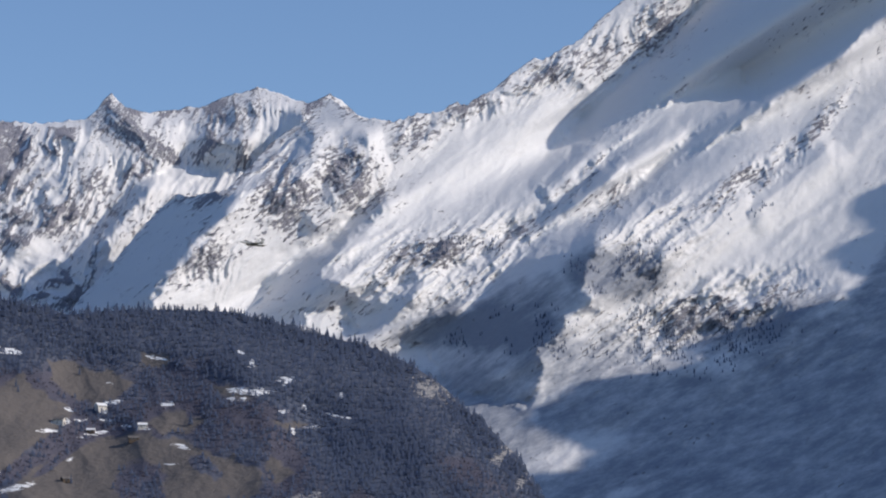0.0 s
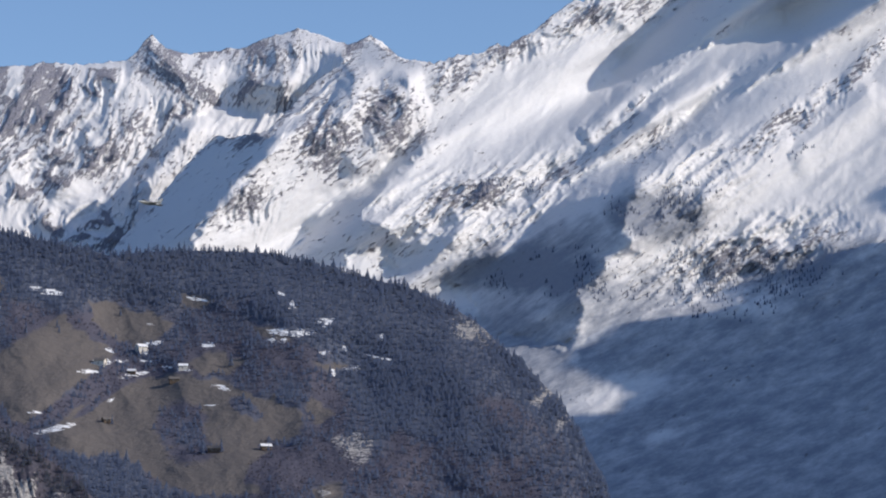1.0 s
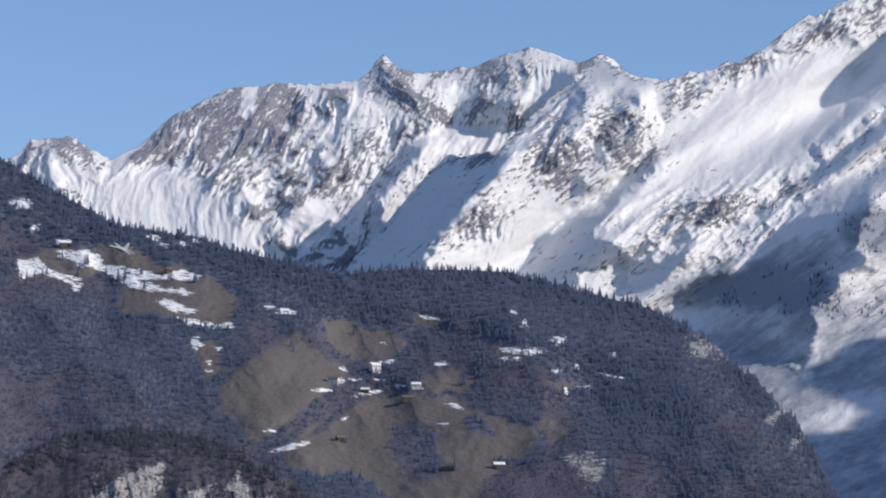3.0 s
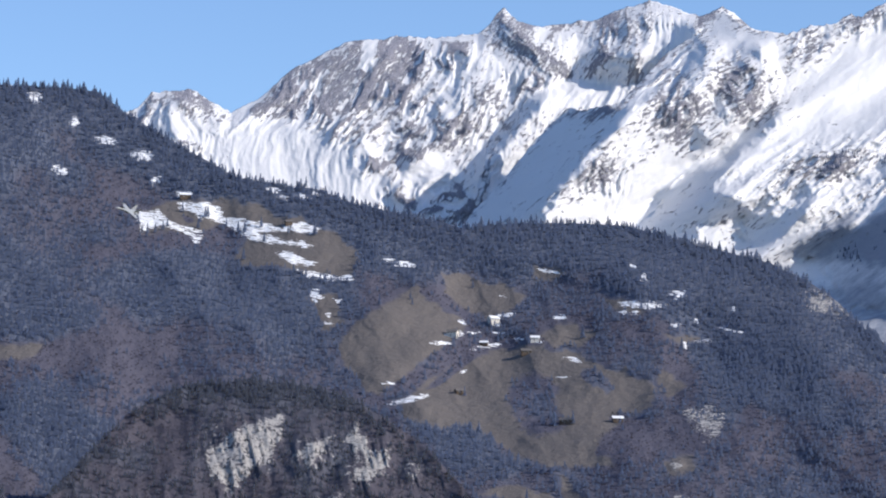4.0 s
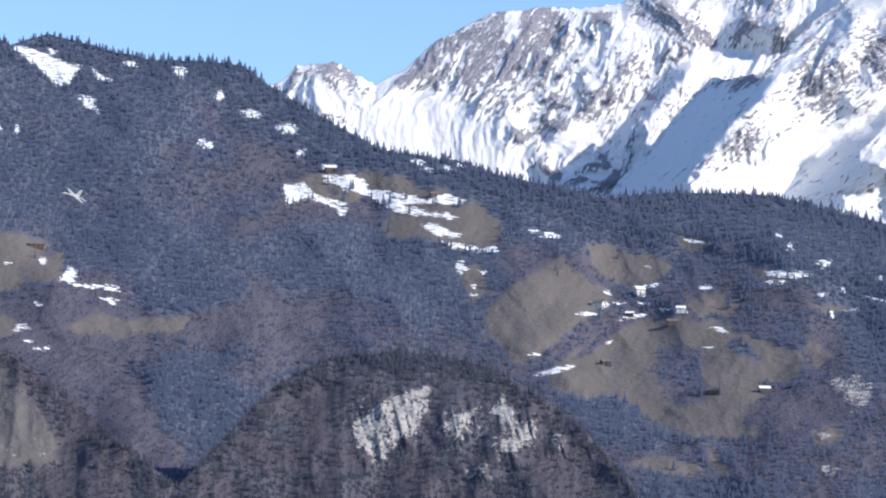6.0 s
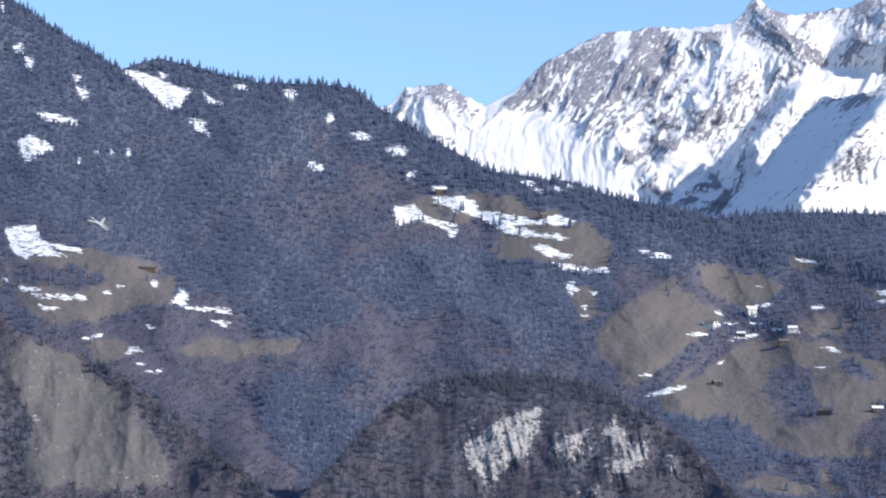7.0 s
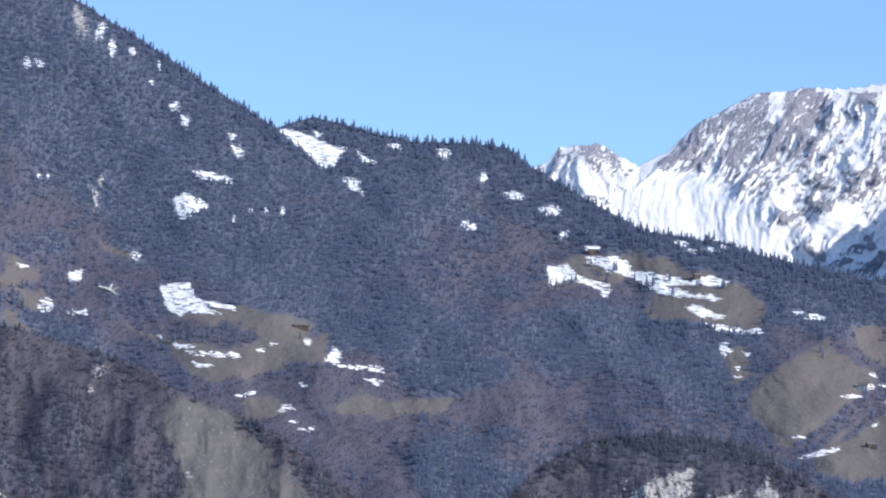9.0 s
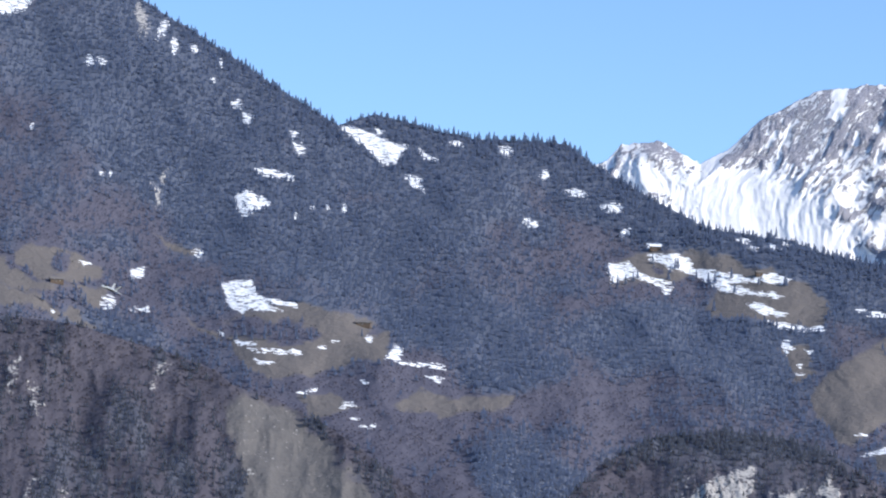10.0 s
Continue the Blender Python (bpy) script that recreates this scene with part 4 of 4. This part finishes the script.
def plant(forms, places, heights, widths):
    """All trees of one wood as vertices and triangles."""
    vs, fs, ns, base = [], [], [], 0
    pick = rng.integers(0, len(forms), len(places))
    for k, (fv, ff) in enumerate(forms):
        p, h, w = places[pick == k], heights[pick == k], widths[pick == k]
        a = rng.random(len(p)) * math.tau
        c, s = np.cos(a)[:, None], np.sin(a)[:, None]
        x = (fv[None, :, 0] * c - fv[None, :, 1] * s) * (h * w)[:, None]
        y = (fv[None, :, 0] * s + fv[None, :, 1] * c) * (h * w)[:, None]
        z = fv[None, :, 2] * h[:, None]
        v = np.stack([x, y, z], -1) + p[:, None, :]
        vs.append(v.reshape(-1, 3))
        n = np.stack([0.5 * x / h[:, None], 0.5 * y / h[:, None] - 0.3, 0.85 + 0 * z], -1)
        ns.append((n / np.linalg.norm(n, axis=-1, keepdims=True)).reshape(-1, 3))
        fs.append((ff[None] + (np.arange(len(p)) * len(fv))[:, None, None]).reshape(-1, 3) + base)
        base += len(p) * len(fv)
    return np.concatenate(vs), np.concatenate(fs), np.concatenate(ns)


def grow(name, label, category, material, trees):
    return bulk(name, label, category, trees[0], trees[1], material, trees[2])


def scatter(land, u0, u1, v0, v1, du, dv):
    """Jittered places on a slope: bearings, elevations, distances."""
    u, v = np.meshgrid(np.arange(u0, u1, du), np.arange(v0, v1, dv))
    u = (u + du * (rng.random(u.shape) - 0.5) * 1.3).ravel()
    v = (v + dv * (rng.random(v.shape) - 0.5) * 1.3).ravel()
    ok = (u > land.u[0] + 4) & (u < land.u[-1] - 4)
    u, v = u[ok], v[ok]
    top = np.interp(u, land.u, land.top)
    ok = (v < top - 1) & (v > np.interp(u, land.u, land.low) + 2)
    u, v = u[ok], v[ok]
    return u, v, land.at(u, v)


def wood(land, u0, u1, v0, v1, du, dv, size, name, needle=NEEDLES, twig=TWIGS):
    u, v, r = scatter(land, u0, u1, v0, v1, du, dv)
    open_ground = np.maximum(land.mask("meadow") * 1.15, np.maximum(land.mask("rock") * 1.1, np.clip(land.mask("snow") * 1.6 - 0.15, 0, 1)))
    keep = rng.random(len(u)) > open_ground * 1.25
    fir = land.mask("fir")[keep]
    u, v, r = u[keep], v[keep], r[keep]
    p = spot(u, v, r)
    fir = rng.random(len(u)) < np.clip(fir * 1.5 - 0.15, 0.01, 0.95)
    n = int(fir.sum())
    h = 0.85 * size * (0.75 + 0.45 * rng.random(len(u))) * (0.85 + 0.3 * fbm(u / 60, v / 60, 2, 131))
    h = h * (1 + 0.4 * (1 - smooth(np.interp(u, land.u, land.top) - v, 10, 60)))
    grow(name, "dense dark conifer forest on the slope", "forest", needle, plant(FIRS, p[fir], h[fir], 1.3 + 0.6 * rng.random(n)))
    q = ~fir & (rng.random(len(u)) < 0.55)
    if q.sum() > 20:
        grow("leafless_" + name, "leafless grey-brown broadleaf wood on the slope", "forest", twig, plant(BARES, p[q], 0.7 * h[q], 0.9 + 0.5 * rng.random(int(q.sum()))))


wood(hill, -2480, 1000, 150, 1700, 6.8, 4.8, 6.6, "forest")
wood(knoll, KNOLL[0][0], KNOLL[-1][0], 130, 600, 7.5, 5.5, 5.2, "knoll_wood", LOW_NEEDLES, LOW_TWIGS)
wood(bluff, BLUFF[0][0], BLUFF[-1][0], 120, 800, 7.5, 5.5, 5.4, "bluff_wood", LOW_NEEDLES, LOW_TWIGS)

# thin woods on the far side of the valley
FAR_WOODS = [(338, 809, 90, 45, 0), (120, 697, 120, 35, 0), (234, 686, 60, 30, 0), (491, 674, 130, 40, 12), (409, 726, 80, 25, 10), (577, 929, 60, 16, 35), (58, 851, 80, 18, 5)]
u, v, r = scatter(great_slope, -200, 800, 380, 950, 6, 5)
near_wood = blobs(u, v, FAR_WOODS, 0.7) * smooth(fbm(u / 30, v / 22, 4, 151), 0.42, 0.62)
keep = rng.random(len(u)) < near_wood * 0.8
p = spot(u[keep], v[keep], r[keep])
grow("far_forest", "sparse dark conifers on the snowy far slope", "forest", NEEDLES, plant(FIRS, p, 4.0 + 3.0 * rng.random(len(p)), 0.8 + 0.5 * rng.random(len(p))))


# -- single firs that stand out against snow, meadow and sky --
def fir_crown(tiers, sides, width):
    bm = bmesh.new()
    for k in range(tiers):
        z0 = 0.07 + 0.86 * k / tiers
        z1 = min(1.0, z0 + 1.6 / tiers) if k < tiers - 1 else 1.0
        w = width * (1 - 0.9 * k / tiers)
        tip = bm.verts.new((0.006 * rng.normal(), 0.006 * rng.normal(), z1))
        ring = []
        for a in range(sides * 2):
            t = (a + 0.3 * rng.normal()) * math.pi / sides
            q = w * ((1.0 if a % 2 else 0.55) + 0.2 * rng.normal())
            ring.append(bm.verts.new((q * math.cos(t), q * math.sin(t), z0 - (0.02 if a % 2 else -0.03) + 0.01 * rng.normal())))
        for a in range(sides * 2):
            bm.faces.new((tip, ring[a], ring[(a + 1) % (sides * 2)]))
    return bm


def fir_trunk():
    bm = bmesh.new()
    bmesh.ops.create_cone(bm, segments=6, radius1=0.02, radius2=0.006, depth=0.6, cap_ends=True, matrix=pose(0, 0, 0.24))
    return bm


fir_kinds = []
for k in range(4):
    kind = thing("fir_tree", "dark green fir tree standing at the edge of the wood", "tree", "single fir trees")
    part("crown", fir_crown(8, 6, 0.17 + 0.025 * k), NEEDLES, kind)
    part("trunk", fir_trunk(), BARK, kind)
    fir_kinds.append(kind)

SKYLINE = []
for first, last, gap in (([(-2149, 1191), (-1777, 979)], 0, 17), ([(-1751, 988), (-1317, 928)], 0, 15), ([(-1317, 928), (-779, 747)], 0, 19), ([(-685, 727), (-116, 667)], 0, 18)):
    SKYLINE += list(np.arange(first[0][0], first[1][0], gap) + rng.normal(0, 5, len(np.arange(first[0][0], first[1][0], gap))))
FIRS_IN_MEADOW = [(-1194, 749), (-1162, 732), (-1148, 745), (-1092, 714), (-953, 717), (-1257, 709), (-1221, 722), (-1081, 665), (-1005, 790), (-970, 801), (-1267, 711), (-864, 660), (-831, 589), (-775, 600), (-661, 623), (-608, 531), (-665, 515), (-508, 374), (-475, 378), (-459, 534), (-439, 575), (-378, 617), (-243, 521), (-279, 515), (-295, 520), (-673, 427), (-646, 356), (-557, 240), (-506, 256)]
FIRS_IN_MEADOW += [(-1198, 749), (-1152, 741), (-1165, 720), (-1114, 724), (-1080, 715), (-1050, 725), (-953, 713), (-1001, 715), (-1229, 716), (-1258, 702), (-875, 651), (-861, 645), (-771, 591), (-1044, 699), (-989, 641), (-967, 640), (-1243, 710), (-933, 626), (-940, 631)]
FIRS_IN_MEADOW += [(-1899, 591), (-1889, 599), (-1871, 592), (-1937, 597), (-1922, 590), (-1841, 593), (-1815, 594), (-2303, 646), (-2285, 638), (-2267, 650), (-2245, 648), (-2227, 641), (-2182, 624), (-2273, 701), (-2203, 620), (-1952, 589)]
FIRS_IN_MEADOW += [(-1713, 925), (-1703, 915), (-1654, 920), (-1644, 927), (-1636, 907), (-1657, 909), (-1746, 941), (-2390, 1143), (-2362, 1138), (-2353, 1149), (-2397, 1130), (-1604, 921)]
FIRS_IN_MEADOW += [(-1147, 741), (-1080, 718), (-950, 715), (-656, 521), (-666, 531), (-558, 522), (-493, 379), (-510, 376)]
FIRS_IN_MEADOW += [(-1639, 914), (-1648, 929), (-1526, 968), (-2384, 1143), (-2343, 1150), (-2322, 1136), (-2229, 676), (-2188, 678), (-2283, 633), (-2137, 670), (-1898, 602), (-1805, 600), (-1722, 603), (-2038, 520), (-1863, 496), (-1884, 505), (-1822, 487)]
used = 0
for u in SKYLINE:
    v = float(hill_line(u)) - 3
    spots = [(u, v, 11.5 * (0.6 + 0.6 * rng.random()))]
    for uu, vv, h in spots:
        q = spot(np.array([uu]), np.array([vv]), hill.at(np.array([uu]), np.array([vv])))[0]
        m = pose(q[0], q[1], q[2] - 0.5, 0, 0, rng.random() * 360)
        k = fir_kinds[used % 4]
        ob = copy_thing(k, m)
        ob.scale = (h * (1.1 + 0.6 * rng.random()),) * 2 + (h,)
        used += 1
for uu, vv in FIRS_IN_MEADOW:
    h = 8.5 + 5.5 * rng.random()
    q = spot(np.array([uu]), np.array([vv - 6.0]), hill.at(np.array([uu]), np.array([vv - 6.0])))[0]
    ob = copy_thing(fir_kinds[used % 4], pose(q[0], q[1], q[2] - 0.4, 0, 0, rng.random() * 360))
    ob.scale = (h, h, h)
    used += 1
for k in fir_kinds:
    for o in (*k.children, k):
        bpy.data.objects.remove(o)

# -- mountain huts and farmhouses --
TIMBER = plain("weathered_timber", (0.06, 0.045, 0.035), (0.15, 0.11, 0.08), 1.2)
PLASTER = plain("pale_plaster", (0.55, 0.52, 0.47), (0.7, 0.67, 0.62), 1.5)
SHINGLE = plain("grey_shingles", (0.10, 0.095, 0.09), (0.2, 0.18, 0.17), 0.8)
ROOF_SNOW = plain("roof_snow", (0.8, 0.81, 0.83), (0.88, 0.88, 0.88), 2.0)
PANE = plain("dark_window_glass", (0.02, 0.025, 0.03), (0.04, 0.045, 0.05), 1.0, 0.15)


def slab(x0, x1, y0, y1, z0, z1):
    bm = bmesh.new()
    bmesh.ops.create_cube(bm, size=1, matrix=Matrix.Translation(((x0 + x1) / 2, (y0 + y1) / 2, (z0 + z1) / 2)) @ Matrix.Diagonal((x1 - x0, y1 - y0, z1 - z0, 1)))
    return bm


def hut(label, length, width, height, wall, roof, windows):
    h = thing("mountain_hut" if wall is TIMBER else "farmhouse", label, "house")
    bm = bmesh.new()
    L, W, top = length / 2, width / 2, height + width * 0.32
    ring = [[bm.verts.new((x, y, z)) for y, z in ((-W, -2.5), (W, -2.5), (W, height), (0, top), (-W, height))] for x in (-L, L)]
    bm.faces.new(ring[0][::-1])
    bm.faces.new(ring[1])
    for i in range(5):
        bm.faces.new((ring[0][i], ring[0][(i + 1) % 5], ring[1][(i + 1) % 5], ring[1][i]))
    bmesh.ops.recalc_face_normals(bm, faces=bm.faces)
    part("wall", bm, wall, h)
    for side in (-1, 1):
        bm = bmesh.new()
        o = 0.7
        low, ridge = (side * (W + o), height - 0.32 * o * 2 * 0.9), (0, top)
        vs = []
        for x in (-L - o, L + o):
            for (y, z) in (low, ridge):
                for d in (0.03, 0.33):
                    vs.append(bm.verts.new((x, y, z + d)))
        for f in ((0, 1, 3, 2), (4, 6, 7, 5), (0, 4, 5, 1), (2, 3, 7, 6), (1, 5, 7, 3), (0, 2, 6, 4)):
            bm.faces.new([vs[i] for i in f])
        bmesh.ops.recalc_face_normals(bm, faces=bm.faces)
        part("roof", bm, roof, h)
    part("door", slab(-L * 0.15 - 0.5, -L * 0.15 + 0.5, -W - 0.06, -W + 0.02, 0, 2.0), SHINGLE, h)
    for k in range(windows):
        x = -L + (k + 0.6) * length / (windows + 0.2)
        win = part("window", slab(x - 0.55, x + 0.55, -W - 0.05, -W + 0.02, height - 1.5, height - 0.4), PLASTER, h)
        part("pane", slab(x - 0.42, x + 0.42, -W - 0.09, -W - 0.04, height - 1.38, height - 0.52), PANE, win)
    part("chimney", slab(L * 0.4, L * 0.4 + 0.6, 0.3, 0.9, top - 0.8, top + 0.7), SHINGLE, h)
    return h


HUTS = [
    ([(-681, 424)], "dark timber hut on the dry meadow", 9, 6, 2.6, TIMBER, SHINGLE, 2, 20),
    ([(-487, 373)], "dark timber barn beside two firs", 11, 7, 3.0, TIMBER, SHINGLE, 2, -15),
    ([(-394, 378)], "timber barn with a snow-dusted roof", 9, 6, 2.8, TIMBER, ROOF_SNOW, 1, 10),
    ([(-562, 499)], "low timber hut at the meadow's edge", 9, 6, 2.5, TIMBER, SHINGLE, 2, 5),
    ([(-622, 554)], "pale plastered farmhouse with a snowy roof", 9, 8, 4.0, PLASTER, ROOF_SNOW, 3, 25),
    ([(-696, 528)], "pale farmhouse among trees", 10, 8, 4.0, PLASTER, SHINGLE, 3, -20),
    ([(-546, 522)], "small pale chalet with a snowy roof", 8, 6, 3.0, PLASTER, ROOF_SNOW, 2, 0),
    ([(-2280, 674)], "brown timber barn on the dry meadow", 13, 7, 3.0, TIMBER, SHINGLE, 2, 8),
    ([(-1720, 616)], "long timber barn at the upper meadow edge", 14, 7, 3.0, TIMBER, SHINGLE, 3, -5),
    ([(-1190, 769)], "timber hut with a snow-covered roof", 11, 7, 2.8, TIMBER, ROOF_SNOW, 2, 6),
    ([(-1000, 726)], "small timber hay hut on the snowy clearing", 7, 5, 2.4, TIMBER, SHINGLE, 1, 15),
    ([(-639, 513)], "small timber hay hut beside the path", 7, 5, 2.4, TIMBER, ROOF_SNOW, 1, -10),
]
for place, label, length, width, height, wall_m, roof_m, n, turn in HUTS:
    uu, vv = place[0]
    ob = hut(label, length, width, height, wall_m, roof_m, n)
    q = spot(np.array([uu]), np.array([vv]), hill.at(np.array([uu], float), np.array([vv], float)))[0]
    ob.matrix_basis = pose(q[0], q[1], q[2] + 0.3, 0, 0, turn - uu / 100)

# -- the jet --
JET_GREY = plain("pale_grey_paint", (0.27, 0.29, 0.31), (0.36, 0.38, 0.4), 2.0, 0.45)
JET_DARK = plain("dark_grey_paint", (0.14, 0.15, 0.16), (0.2, 0.21, 0.22), 2.0, 0.5)
JET_METAL = plain("burnt_metal", (0.10, 0.095, 0.09), (0.2, 0.19, 0.18), 0.5, 0.4, 0.9)
CANOPY = plain("canopy_glass", (0.02, 0.022, 0.025), (0.03, 0.032, 0.036), 1.0, 0.08)


def loft(rings):
    bm = bmesh.new()
    loops = [[bm.verts.new(p) for p in ring] for ring in rings]
    n = len(loops[0])
    for a, b in zip(loops, loops[1:]):
        for i in range(n):
            bm.faces.new((a[i], a[(i + 1) % n], b[(i + 1) % n], b[i]))
    bm.faces.new(loops[0][::-1])
    bm.faces.new(loops[-1])
    bmesh.ops.recalc_face_normals(bm, faces=bm.faces)
    return bm


def tube(stations, sides=16, x0=0.0):
    """Rings (y, half width, half height, height of the axis) along the fuselage."""
    return loft([[(x0 + w * math.cos(i * math.tau / sides), y, z + h * math.sin(i * math.tau / sides)) for i in range(sides)] for y, w, h, z in stations])


def panel(root, tip, thick):
    """A wing or fin: leading and trailing edge points at root and tip, with thickness along its normal."""
    a, b, c, d = (Vector(p) for p in (*root, *tip))
    n = (b - a).cross(c - a).normalized() * thick / 2
    rings = []
    for lead, trail, k in ((a, b, 1.0), (c, d, 0.5)):
        rings.append([tuple(p) for p in (lead, lead.lerp(trail, 0.35) + n * k, trail, lead.lerp(trail, 0.35) - n * k)])
    return loft(rings)


def build_jet():
    """Nose along +y, seventeen metres long."""
    j = thing("fighter_jet", "pale grey twin-tailed fighter jet in flight", "aircraft")
    part("fuselage", tube([(8.6, 0.04, 0.04, -0.1), (7.6, 0.32, 0.3, -0.08), (6.2, 0.58, 0.55, 0), (4.6, 0.72, 0.75, 0.05), (3.0, 0.85, 0.85, 0.1), (1.0, 1.15, 0.85, 0.05), (-2.0, 1.45, 0.8, 0), (-5.0, 1.3, 0.7, 0.05), (-7.0, 1.05, 0.55, 0.1)]), JET_GREY, j, smooth_faces=True)
    part("canopy", tube([(5.9, 0.05, 0.05, 0.5), (5.3, 0.36, 0.4, 0.66), (4.4, 0.42, 0.55, 0.78), (3.2, 0.38, 0.45, 0.8), (2.0, 0.1, 0.1, 0.85)], 12), CANOPY, j, "dark glass canopy", True)
    for s in (-1, 1):
        part("wing", panel([(s * 1.1, 1.6, 0.25), (s * 1.1, -3.4, 0.25)], [(s * 6.1, -1.5, 0.12), (s * 6.1, -3.2, 0.12)], 0.34), JET_GREY, j)
        part("leading_edge_extension", panel([(s * 0.5, 5.4, 0.3), (s * 0.5, 1.0, 0.3)], [(s * 1.45, 2.2, 0.28), (s * 1.45, 0.8, 0.28)], 0.16), JET_GREY, j)
        part("tailplane", panel([(s * 1.2, -5.2, 0.1), (s * 1.2, -7.8, 0.1)], [(s * 3.4, -7.4, 0.0), (s * 3.4, -8.6, 0.0)], 0.2), JET_GREY, j)
        part("tail_fin", panel([(s * 1.0, -3.4, 0.6), (s * 1.0, -6.6, 0.6)], [(s * 1.95, -5.9, 3.3), (s * 1.95, -7.4, 3.3)], 0.22), JET_GREY, j)
        part("air_intake", tube([(1.6, 0.42, 0.5, -0.35), (-1.0, 0.5, 0.55, -0.35), (-4.0, 0.3, 0.3, -0.25)], 10, s * 1.05), JET_DARK, j, "dark grey air intake", True)
        part("exhaust_nozzle", tube([(-6.6, 0.5, 0.5, 0.05), (-7.6, 0.46, 0.46, 0.05), (-8.3, 0.36, 0.36, 0.05)], 12, s * 0.55), JET_METAL, j, "burnt metal exhaust nozzle", True)
        rail = part("wingtip_rail", slab(s * 6.15 - 0.08, s * 6.15 + 0.08, -3.3, -0.6, 0.05, 0.2), JET_DARK, j)
        part("missile", tube([(-0.2, 0.02, 0.02, 0.12), (-0.6, 0.1, 0.1, 0.12), (-3.1, 0.1, 0.1, 0.12)], 8, s * 6.32), JET_GREY, rail)
    return j


jet = build_jet()

# seconds, bearing, elevation, level distance, heading (90 to the left, 180 towards the stand), nose up, right bank
FLIGHT = [
    (0.0, -351, 858, 1620, 137, 2, 0),
    (0.5, -478, 842, 1620, 138, 2, 0),
    (1.0, -611, 822, 1620, 139, 2, -2),
    (1.5, -731, 808, 1618, 141, 2, -6),
    (2.0, -859, 792, 1616, 143, 3, -14),
    (2.5, -969, 776, 1612, 146, 3, -24),
    (3.0, -1090, 767, 1608, 148, 3, -32),
    (4.5, -1391, 733, 1596, 152, 3, -42),
    (5.0, -1490, 726, 1592, 154, 3, -42),
    (5.5, -1575, 719, 1588, 156, 3, -41),
    (7.0, -1816, 700, 1576, 164, 3, -35),
    (7.5, -1886, 694, 1572, 166, 3, -33),
    (8.0, -1958, 690, 1568, 168, 3, -31),
    (8.5, -2015, 679, 1564, 170, 3, -29),
    (9.0, -2078, 676, 1560, 172, 3, -27),
    (9.5, -2128, 668, 1556, 173, 3, -26),
    (10.0, -2185, 667, 1552, 174, 3, -25),
]


def motions():
    rows = []
    for t, uu, vv, r, heading, nose, bank in FLIGHT:
        q = spot(np.array(float(uu)), np.array(float(vv)), np.array(float(r)))
        m = Matrix.Translation([float(c) for c in q]) @ Euler((0, 0, radians(heading))).to_matrix().to_4x4()
        rows.append((t, m @ pose(0, 0, 0, nose, 0, 0) @ pose(0, 0, 0, 0, bank, 0)))
    walk(jet, rows)


motions()
